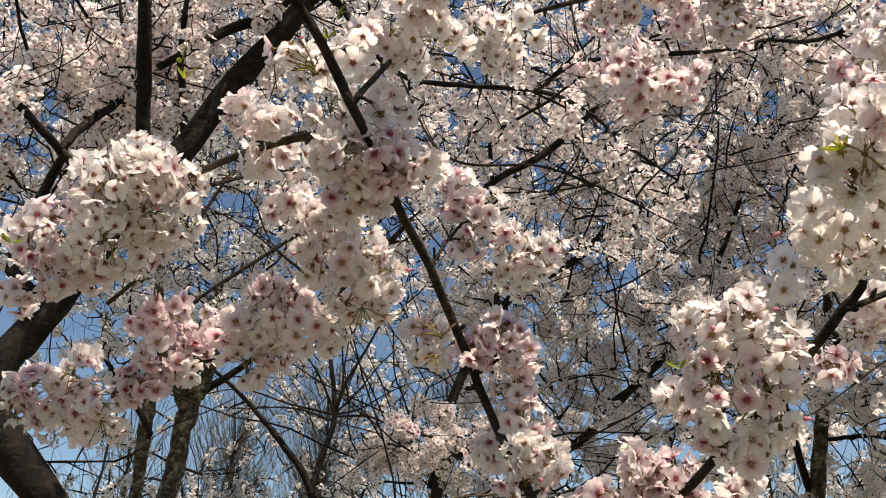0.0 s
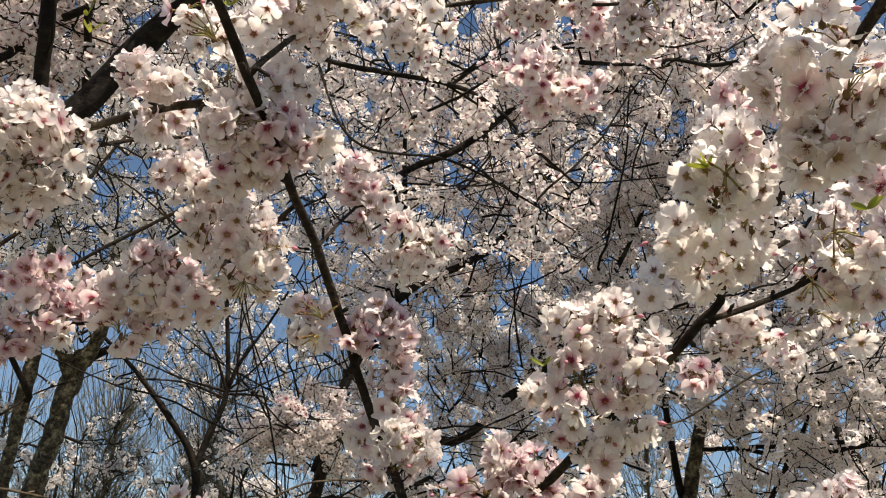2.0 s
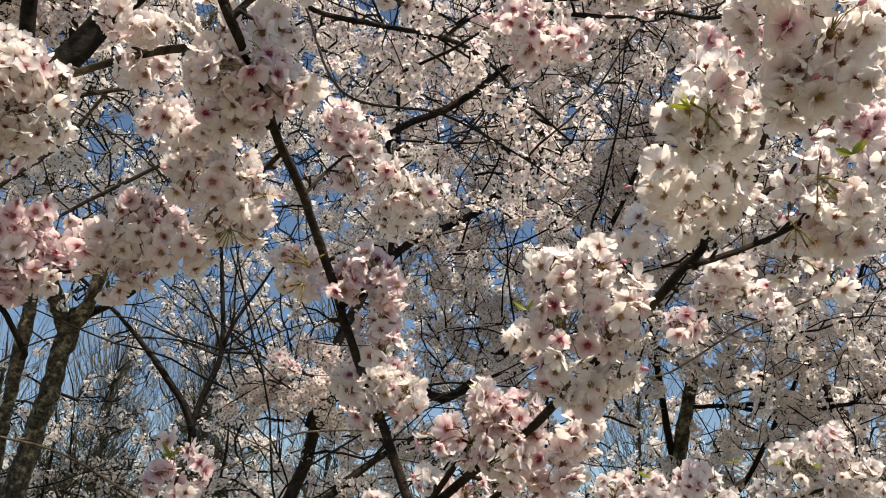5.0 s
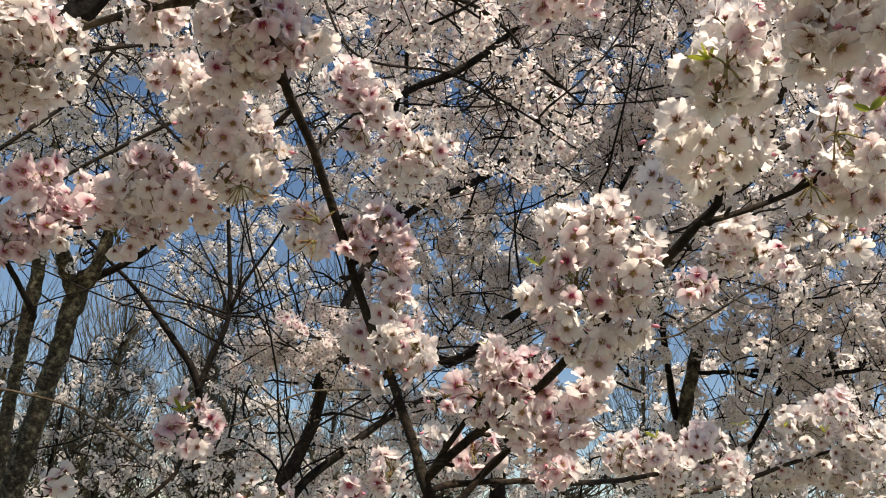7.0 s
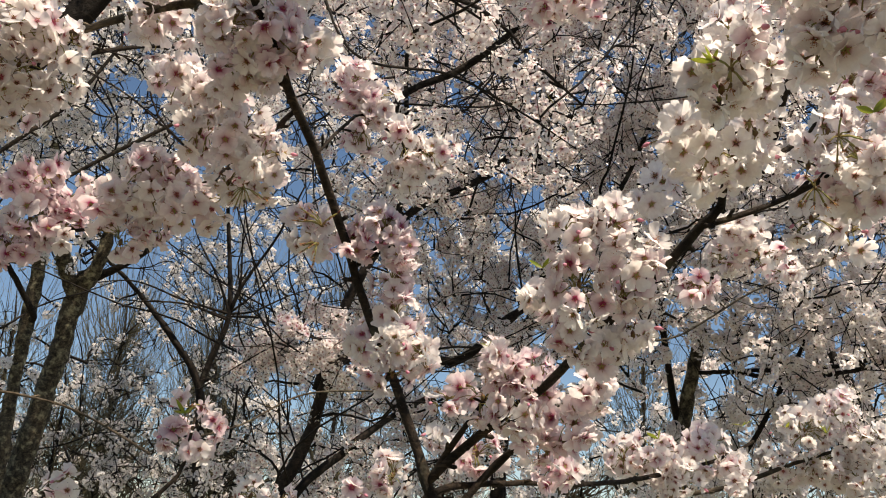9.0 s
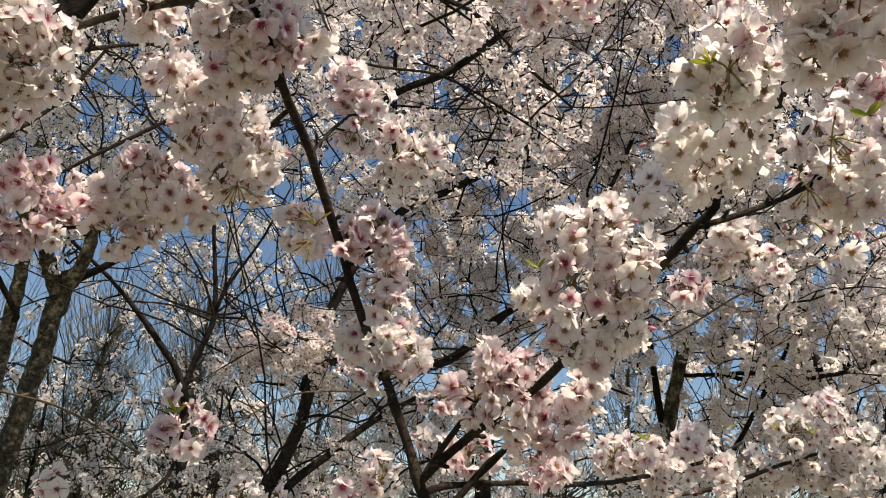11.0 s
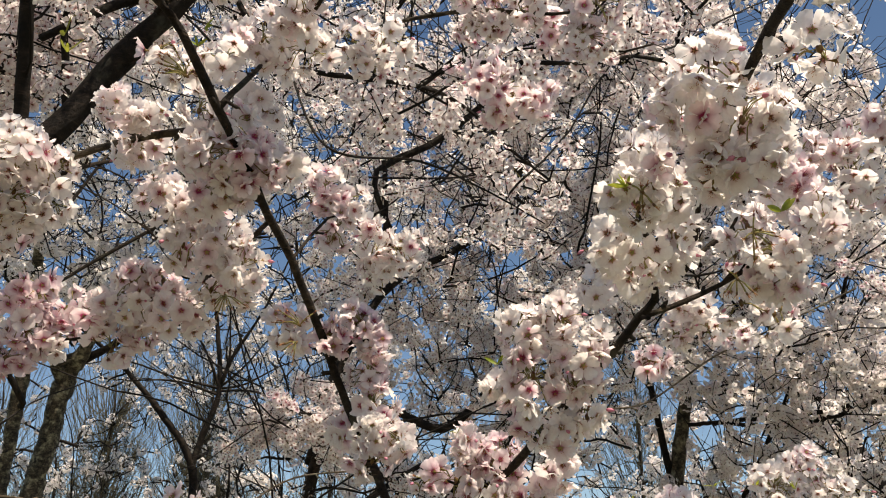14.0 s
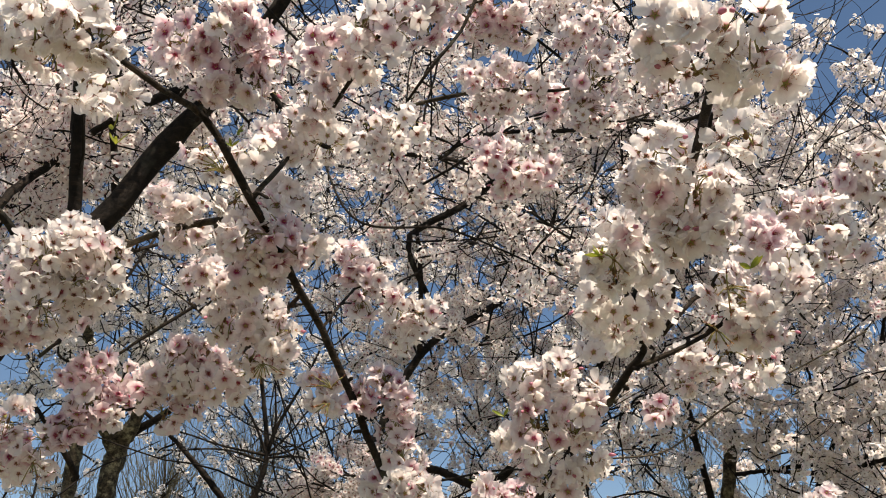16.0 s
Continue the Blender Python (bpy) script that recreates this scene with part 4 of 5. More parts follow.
near_cluster(near_tree, 0.761, 0.993, 2.147, 0.044, False, 1.1)
near_cluster(near_tree, 0.881, 0.974, 2.288, 0.043, False, 1.1)
near_cluster(near_tree, 0.917, 0.941, 2.302, 0.045, False, 1.1)
near_cluster(near_tree, 0.927, 0.961, 2.259, 0.040, False, 1.1)
near_cluster(near_tree, 0.876, 1.032, 2.188, 0.038, False, 1.1)
near_cluster(near_tree, -0.314, 0.552, 2.240, 0.043, scale=1.04, flush=0.20)
near_cluster(near_tree, -0.269, 0.567, 2.247, 0.042, scale=1.04, flush=0.20)
near_cluster(near_tree, -0.247, 0.589, 2.231, 0.036, scale=1.04, flush=0.20)
near_cluster(near_tree, -0.296, 0.748, 2.292, 0.038, scale=1.12, flush=0.20)
near_cluster(near_tree, -0.270, 0.782, 2.294, 0.028, scale=1.12, flush=0.20)
near_cluster(near_tree, -0.311, 0.618, 2.245, 0.033, scale=1.12, flush=0.20)
near_cluster(near_tree, -0.283, 0.647, 2.225, 0.029, scale=1.12, flush=0.20)
near_cluster(near_tree, -0.363, 0.595, 2.242, 0.036, scale=1.12, flush=0.20)
near_cluster(near_tree, -0.195, 0.758, 2.373, 0.045, scale=1.12, flush=0.70)
near_cluster(near_tree, -0.140, 0.755, 2.393, 0.048, scale=1.12, flush=0.70)
near_cluster(near_tree, -0.100, 0.764, 2.391, 0.045, scale=1.12, flush=0.70)
near_cluster(near_tree, -0.241, 0.840, 2.417, 0.034, False, 1.1, flush=0.70)
near_cluster(near_tree, -0.157, 0.793, 2.340, 0.044, scale=1.12, flush=0.70)
near_cluster(near_tree, -0.106, 0.804, 2.339, 0.040, scale=1.12, flush=0.70)
near_cluster(near_tree, -0.122, 0.734, 2.422, 0.040, scale=1.12, flush=0.70)
near_cluster(near_tree, -0.083, 0.826, 2.399, 0.033, scale=1.12, flush=0.70)
near_cluster(near_tree, -0.012, 0.897, 2.481, 0.048, False, 1.1, flush=0.50)
near_cluster(near_tree, 0.054, 0.837, 2.480, 0.051, False, 1.1, flush=0.50)
near_cluster(near_tree, 0.108, 0.837, 2.481, 0.051, False, 1.1, flush=0.50)
near_cluster(near_tree, -0.022, 0.937, 2.430, 0.045, False, 1.1, flush=0.50)
near_cluster(near_tree, 0.044, 0.916, 2.462, 0.039, False, 1.1, flush=0.50)
near_cluster(near_tree, 0.156, 0.867, 2.520, 0.046, False, 1.1, flush=0.50)
near_cluster(near_tree, 0.183, 0.842, 2.546, 0.045, False, 1.1, flush=0.50)
near_cluster(near_tree, 0.304, 1.087, 2.708, 0.051, False, 1.1, flush=0.60)
near_cluster(near_tree, 0.259, 1.080, 2.722, 0.051, False, 1.1, flush=0.60)
near_cluster(near_tree, 0.336, 1.065, 2.726, 0.046, False, 1.1, flush=0.60)
near_cluster(near_tree, 0.360, 1.091, 2.691, 0.040, False, 1.1, flush=0.60)
near_cluster(near_tree, 0.304, 1.393, 2.810, 0.049, False, 1.1, flush=0.60)
near_cluster(near_tree, 0.369, 1.378, 2.816, 0.049, False, 1.1, flush=0.60)
near_cluster(near_tree, 0.436, 1.385, 2.791, 0.054, False, 1.1, flush=0.60)
near_cluster(near_tree, 0.365, 1.421, 2.759, 0.043, False, 1.1, flush=0.60)
near_cluster(near_tree, 0.564, 1.314, 2.756, 0.058, False, 1.1, flush=0.60)
near_cluster(near_tree, 0.555, 1.358, 2.701, 0.053, False, 1.1, flush=0.60)
near_cluster(near_tree, 0.611, 1.314, 2.821, 0.052, False, 1.1, flush=0.60)
near_cluster(near_tree, 0.520, 1.299, 2.872, 0.049, False, 1.1, flush=0.60)
near_cluster(near_tree, 0.581, 1.271, 2.883, 0.049, False, 1.1, flush=0.60)
leaf_shoot(near_tree, 0.261, 0.933, 1.871, 0.018, 3)
leaf_shoot(near_tree, -0.191, 1.436, 1.744, 0.026, 5)
leaf_shoot(near_tree, 0.350, 0.663, 1.991, 0.019, 5)
leaf_shoot(near_tree, 0.598, 0.802, 2.041, 0.024, 4)
leaf_shoot(near_tree, 1.150, 1.886, 1.852, 0.032, 4)
leaf_shoot(near_tree, 1.075, 1.927, 1.864, 0.026, 3)
leaf_shoot(near_tree, 0.949, 1.880, 1.854, 0.026, 3)
leaf_shoot(near_tree, 0.691, 1.725, 1.792, 0.034, 2)
leaf_shoot(near_tree, -0.146, 0.904, 2.295, 0.018, 3)
leaf_shoot(near_tree, -0.655, 1.209, 2.148, 0.026, 3)
leaf_shoot(near_tree, 0.242, 1.161, 1.827, 0.018, 3)
leaf_shoot(near_tree, -0.124, 0.826, 2.269, 0.018, 3)
spent_umbel(near_tree, -0.121, 1.240, 2.055, (0.1, -0.6, -0.7), 0.032, 11)
spent_umbel(near_tree, -0.003, 1.299, 2.028, (-0.5, -0.5, 0.1), 0.034, 9)
spent_umbel(near_tree, -0.007, 1.309, 2.001, (-0.3, -0.6, -0.6), 0.030, 9)
spent_umbel(near_tree, 0.217, 1.378, 1.786, (0.2, -0.5, 0.4), 0.032, 11)
spent_umbel(near_tree, -0.168, 0.965, 2.285, (-0.6, -0.5, 0.2), 0.036, 11)
spent_umbel(near_tree, 0.364, 0.657, 1.982, (0.0, -0.6, -0.4), 0.016, 6)
spent_umbel(near_tree, 0.573, 0.832, 2.023, (0.1, -0.5, -0.6), 0.026, 8)
spent_umbel(near_tree, 0.563, 0.871, 1.976, (-0.2, -0.5, -0.5), 0.024, 7)
spent_umbel(near_tree, -0.562, 1.430, 1.927, (0.3, -0.6, -0.6), 0.030, 8)
spent_umbel(near_tree, 0.358, 0.327, 2.001, (0.3, -0.7, -0.2), 0.012, 5)
# an unseen spray of the same tree, added overhead to shade the low right clusters
limb(near_tree, [(0.126, 0.779, 2.558, 0.0060), (0.554, 0.673, 3.206, 0.0055), (0.982, 1.067, 3.203, 0.0045), (1.244, 1.014, 3.179, 0.0030)], BRANCH_BARK)
near_cluster(near_tree, 0.982, 1.067, 3.153, 0.085, False)
near_cluster(near_tree, 1.046, 1.046, 3.139, 0.085, False)
near_cluster(near_tree, 1.109, 1.022, 3.135, 0.085, False)
near_cluster(near_tree, 1.190, 1.039, 3.158, 0.085, False)
near_cluster(near_tree, 1.244, 1.014, 3.149, 0.085, False)

# ---- the trees beyond, from the nearest to the furthest ----
wood_b = thing("cherry_tree", (-0.394, 5.052, 0.000), "dark-limbed cherry tree with pale blossom and many bare-looking twigs", "tree", "cherry trees in bloom")
wood = []
wood.append([(-0.394, 5.052, -0.150, 0.0729), (-0.355, 5.323, 0.970, 0.0513), (-0.259, 5.361, 1.716, 0.0428), (-0.156, 5.352, 1.976, 0.0385), (-0.072, 5.333, 2.194, 0.0359), (-0.033, 5.333, 2.415, 0.0343), (0.025, 5.346, 2.595, 0.0308)])
limb(wood_b, wood[-1], BRANCH_BARK, "trunk", 11)
wood.append([(0.019, 5.349, 2.578, 0.0313), (0.399, 5.513, 2.803, 0.0271), (0.789, 5.643, 2.711, 0.0292), (1.161, 5.658, 3.033, 0.0271), (1.539, 5.619, 3.396, 0.0230), (1.891, 5.443, 3.994, 0.0167), (2.091, 5.284, 4.508, 0.0104)])
limb(wood_b, wood[-1], BARK, "bough", 11)
wood.append([(-0.068, 5.375, 2.420, 0.0313), (0.085, 5.320, 3.024, 0.0292), (0.401, 5.281, 3.571, 0.0261), (0.923, 5.381, 3.948, 0.0230), (1.277, 5.256, 4.396, 0.0167), (1.385, 5.084, 4.925, 0.0104)])
limb(wood_b, wood[-1], BARK, "bough", 11)
wood.append([(0.266, 5.027, 4.158, 0.0188), (0.350, 5.079, 4.360, 0.0230), (0.618, 5.056, 4.506, 0.0251), (0.849, 5.007, 4.676, 0.0230), (1.181, 4.903, 5.002, 0.0156)])
limb(wood_b, wood[-1], BARK, "bough", 11)
wood.append([(0.402, 5.239, 3.478, 0.0188), (0.349, 5.100, 4.003, 0.0167), (0.309, 4.975, 4.544, 0.0135), (0.321, 4.662, 5.012, 0.0104)])
limb(wood_b, wood[-1], BARK, "bough", 11)
wood.append([(-0.336, 5.210, 1.380, 0.0313), (-0.136, 5.291, 1.799, 0.0271), (0.102, 5.351, 2.041, 0.0230), (0.362, 5.462, 2.273, 0.0188), (0.643, 5.558, 2.465, 0.0125)])
limb(wood_b, wood[-1], BARK, "bough", 11)
crown(wood_b, np.vstack([smooth_line(w, 0.1) for w in wood]), [
    (0.254, 5.268, 4.624, 1.30, 1.30, 1.30, 175),
    (1.310, 5.568, 4.424, 1.45, 1.45, 1.45, 270),
    (1.536, 5.607, 3.433, 1.09, 1.09, 1.09, 130),
    (0.394, 5.957, 3.393, 0.72, 0.72, 0.72, 50),
    (0.734, 4.847, 5.433, 1.09, 1.09, 1.09, 60),
    (-0.201, 4.631, 5.292, 1.09, 1.09, 1.09, 60),
    (-0.049, 5.623, 2.212, 0.72, 0.72, 0.72, 50),
    (-0.147, 4.969, 2.607, 0.25, 0.25, 0.22, 16),
    (0.031, 4.942, 2.747, 0.22, 0.22, 0.20, 13),
    (-0.375, 5.111, 2.569, 0.19, 0.19, 0.17, 9),
    (-0.500, 5.106, 2.540, 0.16, 0.16, 0.14, 6),
    (0.080, 4.979, 2.578, 0.20, 0.20, 0.18, 10),
    (1.984, 5.294, 5.138, 1.16, 1.16, 1.16, 120),
    (2.109, 4.807, 5.708, 0.87, 0.87, 0.87, 60),
    (1.040, 6.105, 3.153, 1.01, 1.01, 1.01, 90),
    (0.705, 6.015, 2.308, 0.72, 0.72, 0.72, 50)], 3, 0.92, 0.0098, bare=105, set_=0.72, size=1.12, grow=1.4)
wood_c = thing("cherry_tree", (2.721, 6.970, 0.000), "tall cherry tree in thick greyish-pink bloom", "tree", "cherry trees in bloom")
wood = []
wood.append([(2.721, 6.970, -0.150, 0.0969), (2.869, 7.148, 1.513, 0.0749), (2.907, 7.084, 2.398, 0.0649), (2.955, 7.004, 2.809, 0.0599), (3.020, 6.878, 3.268, 0.0519), (3.049, 6.722, 3.769, 0.0449), (3.096, 6.315, 4.381, 0.0300)])
limb(wood_c, wood[-1], TRUNK_BARK, "trunk", 11)
wood.append([(2.897, 7.065, 2.580, 0.0317), (2.814, 6.977, 2.888, 0.0286), (2.717, 6.856, 3.286, 0.0254), (2.650, 6.781, 3.651, 0.0222), (2.356, 6.535, 4.238, 0.0159), (2.127, 6.247, 5.005, 0.0111)])
limb(wood_c, wood[-1], BARK, "bough", 11)
wood.append([(3.057, 6.748, 3.678, 0.0238), (3.412, 6.323, 3.972, 0.0206), (3.745, 5.849, 4.264, 0.0159), (3.853, 5.350, 4.753, 0.0095)])
limb(wood_c, wood[-1], BARK, "bough", 11)
wood.append([(2.777, 6.179, 4.584, 0.0127), (3.115, 5.954, 5.033, 0.0095), (3.515, 5.661, 5.443, 0.0071), (3.852, 5.355, 5.833, 0.0056), (4.186, 4.992, 6.220, 0.0040), (4.377, 4.606, 6.466, 0.0032)])
limb(wood_c, wood[-1], BARK, "bough", 11)
wood.append([(3.076, 6.092, 4.808, 0.0095), (3.405, 5.831, 5.269, 0.0071), (3.657, 5.457, 5.618, 0.0056), (4.056, 5.139, 5.932, 0.0032)])
limb(wood_c, wood[-1], BARK, "bough", 11)
wood.append([(3.869, 5.896, 2.999, 0.0159), (3.823, 5.839, 3.323, 0.0159), (3.834, 5.666, 3.797, 0.0143), (3.899, 5.459, 4.169, 0.0095)])
limb(wood_c, wood[-1], BARK, "bough", 11)
wood.append([(3.115, 6.649, 2.813, 0.0159), (3.501, 6.288, 2.915, 0.0175), (3.986, 5.820, 2.994, 0.0159), (4.186, 5.596, 3.294, 0.0127)])
limb(wood_c, wood[-1], BARK, "bough", 11)
wood.append([(3.198, 6.689, 2.293, 0.0198), (3.492, 6.455, 2.853, 0.0190), (3.622, 6.103, 3.371, 0.0159), (3.610, 5.909, 3.947, 0.0111)])
limb(wood_c, wood[-1], BARK, "bough", 11)
crown(wood_c, np.vstack([smooth_line(w, 0.1) for w in wood]), [
    (3.491, 6.223, 3.211, 1.41, 1.41, 1.41, 380),
    (2.728, 5.922, 4.279, 1.28, 1.28, 1.28, 220),
    (3.568, 5.591, 4.008, 1.28, 1.28, 1.28, 240),
    (2.846, 5.319, 4.985, 1.15, 1.15, 1.15, 190),
    (3.956, 5.799, 3.154, 1.15, 1.15, 1.15, 200),
    (3.444, 6.688, 2.484, 1.02, 1.02, 1.02, 150),
    (2.424, 5.071, 5.623, 1.02, 1.02, 1.02, 130),
    (3.657, 5.224, 4.894, 0.55, 0.55, 0.55, 40),
    (4.100, 6.184, 2.269, 0.90, 0.90, 0.90, 80),
    (3.508, 5.585, 5.562, 0.32, 0.32, 0.32, 12),
    (4.012, 5.303, 6.000, 0.20, 0.20, 0.20, 6),
    (3.778, 5.459, 5.509, 0.26, 0.26, 0.26, 9),
    (4.187, 5.418, 5.686, 0.32, 0.32, 0.32, 14),
    (3.901, 5.130, 6.301, 0.08, 0.08, 0.08, 3),
    (3.949, 5.199, 5.205, 0.38, 0.38, 0.38, 22)], 4, 0.90, 0.0095, bare=90, set_=0.68, size=1.12, grow=1.25, gaps=[(2.842, 6.693, 2.845, 0.31, 0.31, 0.46), (2.623, 6.169, 2.745, 0.31, 0.31, 0.46), (2.404, 5.646, 2.645, 0.31, 0.31, 0.46)])
wood_d = thing("cherry_tree", (-3.580, 11.455, 0.000), "twin-trunked old cherry tree with lichen-grey bark, in bloom", "tree", "cherry trees in bloom")
wood = []
wood.append([(-3.580, 11.455, -0.150, 0.1865), (-3.756, 11.600, 1.073, 0.1573), (-3.730, 11.609, 2.048, 0.1388), (-3.611, 11.587, 2.840, 0.1295), (-3.460, 11.500, 3.732, 0.1221), (-3.345, 11.383, 4.420, 0.1295), (-3.108, 11.172, 4.721, 0.0833), (-3.005, 11.047, 5.227, 0.0740), (-2.925, 10.582, 5.979, 0.0555)])
limb(wood_d, wood[-1], TRUNK_BARK, "trunk", 11)
wood.append([(-3.787, 11.158, 0.492, 0.0869), (-3.819, 11.180, 2.211, 0.1018), (-3.795, 11.106, 3.068, 0.0740), (-3.741, 10.969, 3.948, 0.0869), (-3.689, 10.797, 4.697, 0.0740), (-3.591, 10.381, 5.439, 0.0648), (-3.482, 9.744, 6.494, 0.0370)])
limb(wood_d, wood[-1], TRUNK_BARK, "trunk", 11)
wood.append([(-3.343, 11.418, 4.279, 0.1018), (-3.471, 11.193, 4.618, 0.0925), (-3.580, 10.961, 4.949, 0.0833), (-4.015, 10.366, 5.611, 0.0370)])
limb(wood_d, wood[-1], TRUNK_BARK, "bough", 11)
wood.append([(-3.278, 11.374, 4.538, 0.0555), (-2.607, 11.239, 4.942, 0.0407), (-2.070, 10.987, 5.454, 0.0278)])
limb(wood_d, wood[-1], BARK, "bough", 11)
wood.append([(-3.624, 10.815, 3.920, 0.0370), (-3.848, 10.429, 4.353, 0.0333), (-4.102, 10.009, 4.744, 0.0222)])
limb(wood_d, wood[-1], BARK, "bough", 11)
crown(wood_d, np.vstack([smooth_line(w, 0.1) for w in wood]), [
    (-3.301, 9.187, 5.998, 1.85, 1.85, 1.85, 220),
    (-3.902, 8.185, 6.551, 2.04, 2.04, 2.04, 230),
    (-2.291, 9.208, 6.566, 1.67, 1.67, 1.67, 190),
    (-2.875, 10.347, 5.576, 0.83, 0.83, 0.83, 60),
    (-4.041, 10.066, 5.262, 1.29, 1.29, 1.29, 110),
    (-1.859, 8.222, 7.582, 1.67, 1.67, 1.67, 170),
    (-2.995, 7.458, 7.484, 1.67, 1.67, 1.67, 170),
    (-1.465, 9.715, 6.731, 1.29, 1.29, 1.29, 120),
    (-4.435, 10.340, 3.734, 0.93, 0.93, 0.93, 40)], 4, 0.85, 0.0120, bare=80, set_=0.62, size=1.25, grow=1.8, own=60)
wood_e = thing("cherry_tree", (-0.840, 2.524, 0.000), "cherry tree with a heavy dark limb and scattered bloom", "tree", "cherry trees in bloom")
wood = []
wood.append([(-0.840, 2.524, -0.150, 0.0800), (-0.840, 2.524, 1.138, 0.0600), (-1.003, 2.500, 1.782, 0.0490), (-1.096, 2.440, 1.965, 0.0490), (-1.185, 2.376, 2.090, 0.0530), (-1.236, 2.326, 2.194, 0.0500), (-1.200, 2.315, 2.302, 0.0480), (-1.136, 2.334, 2.414, 0.0460), (-0.970, 2.326, 2.701, 0.0430), (-0.774, 2.306, 2.987, 0.0400), (-0.641, 2.275, 3.193, 0.0360), (-0.500, 2.216, 3.321, 0.0330), (-0.379, 2.161, 3.496, 0.0300), (-0.233, 2.036, 3.651, 0.0220)])
limb(wood_e, wood[-1], BARK, "limb", 11)
wood.append([(-0.507, 2.325, 3.427, 0.0200), (-0.613, 2.296, 3.432, 0.0180), (-0.742, 2.266, 3.337, 0.0150), (-0.880, 2.244, 3.213, 0.0100)])
limb(wood_e, wood[-1], BARK, "limb", 11)
wood.append([(-1.038, 2.335, 2.588, 0.0260), (-0.951, 2.324, 2.746, 0.0240), (-0.912, 2.303, 2.906, 0.0220), (-0.897, 2.228, 3.039, 0.0210), (-0.886, 2.137, 3.177, 0.0205), (-0.868, 2.022, 3.332, 0.0190), (-0.841, 1.892, 3.485, 0.0170)])
limb(wood_e, wood[-1], BARK, "limb", 11)
wood.append([(-1.054, 2.453, 2.732, 0.0160), (-1.072, 2.266, 2.848, 0.0130), (-1.155, 2.110, 2.934, 0.0120), (-1.203, 1.989, 2.974, 0.0120), (-1.286, 1.875, 3.056, 0.0100)])
limb(wood_e, wood[-1], BARK, "limb", 11)
wood.append([(-1.119, 2.216, 2.895, 0.0120), (-1.097, 2.278, 3.020, 0.0140), (-1.054, 2.350, 3.138, 0.0120), (-1.013, 2.377, 3.221, 0.0080)])
limb(wood_e, wood[-1], BARK, "limb", 11)
wood.append([(-0.824, 2.427, 3.060, 0.0160), (-0.844, 2.327, 3.295, 0.0110), (-0.814, 2.215, 3.452, 0.0080)])
limb(wood_e, wood[-1], BARK, "limb", 11)
wood.append([(-1.238, 2.319, 2.563, 0.0200), (-1.205, 2.339, 2.820, 0.0160), (-1.132, 2.267, 2.905, 0.0120)])
limb(wood_e, wood[-1], BARK, "limb", 11)
wood.append([(-0.377, 2.147, 3.483, 0.0120), (-0.260, 2.202, 3.310, 0.0090), (-0.160, 2.188, 3.173, 0.0080), (-0.068, 2.257, 3.170, 0.0080), (0.117, 2.305, 3.186, 0.0080), (0.317, 2.343, 3.191, 0.0075), (0.458, 2.401, 3.161, 0.0060), (0.622, 2.485, 3.063, 0.0050), (0.776, 2.547, 2.981, 0.0040)])
limb(wood_e, wood[-1], BARK, "bough", 11)
wood.append([(0.302, 2.298, 3.171, 0.0060), (0.368, 2.087, 3.106, 0.0060), (0.489, 1.973, 3.056, 0.0060), (0.634, 1.942, 3.042, 0.0060), (0.786, 1.898, 3.025, 0.0040)])
limb(wood_e, wood[-1], BARK, "bough", 11)
wood.append([(-0.129, 2.084, 2.783, 0.0030), (0.009, 2.078, 2.802, 0.0036), (0.281, 2.165, 2.819, 0.0036), (0.503, 2.262, 2.780, 0.0030), (0.700, 2.353, 2.723, 0.0020)])
limb(wood_e, wood[-1], BARK, "bough", 11)
wood.append([(0.884, 1.940, 3.087, 0.0050), (0.965, 1.921, 3.063, 0.0060), (1.040, 1.882, 3.061, 0.0060), (1.141, 1.810, 3.077, 0.0060)])
limb(wood_e, wood[-1], BARK, "bough", 11)
leaf_shoot(wood_e, -0.770, 2.132, 3.157, 0.06, 3)
leaf_shoot(wood_e, -0.767, 2.163, 3.115, 0.06, 3)
crown(wood_e, np.vstack([smooth_line(w, 0.1) for w in wood]), [
    (-1.306, 2.671, 3.446, 0.40, 0.40, 0.40, 44),
    (-1.405, 2.446, 3.498, 0.40, 0.40, 0.40, 44),
    (-1.013, 2.811, 3.782, 0.45, 0.45, 0.45, 44),
    (-1.402, 2.704, 3.111, 0.35, 0.35, 0.35, 34),
    (-1.402, 2.417, 3.160, 0.30, 0.30, 0.30, 30),
    (-1.040, 2.295, 3.228, 0.10, 0.10, 0.10, 8),
    (-1.154, 2.017, 2.975, 0.10, 0.10, 0.10, 8),
    (-1.128, 2.572, 3.391, 0.40, 0.40, 0.40, 50),
    (-0.772, 2.221, 3.692, 0.60, 0.60, 0.60, 80),
    (-0.076, 2.195, 3.879, 0.60, 0.60, 0.60, 70),
    (-0.757, 2.618, 3.633, 0.30, 0.30, 0.30, 30),
    (0.479, 2.084, 3.079, 0.25, 0.25, 0.25, 14),
    (0.140, 2.434, 3.171, 0.30, 0.30, 0.30, 20),
    (0.597, 2.566, 3.034, 0.30, 0.30, 0.30, 20),
    (0.997, 1.963, 3.162, 0.30, 0.30, 0.30, 30),
    (0.690, 2.017, 3.390, 0.30, 0.30, 0.30, 30)], 2, 0.90, 0.0060, bare=60)
wood_f = thing("cherry_tree", (-1.689, 14.650, 0.000), "forked cherry tree in thin bloom against the sky", "tree", "cherry trees in bloom")
wood = []
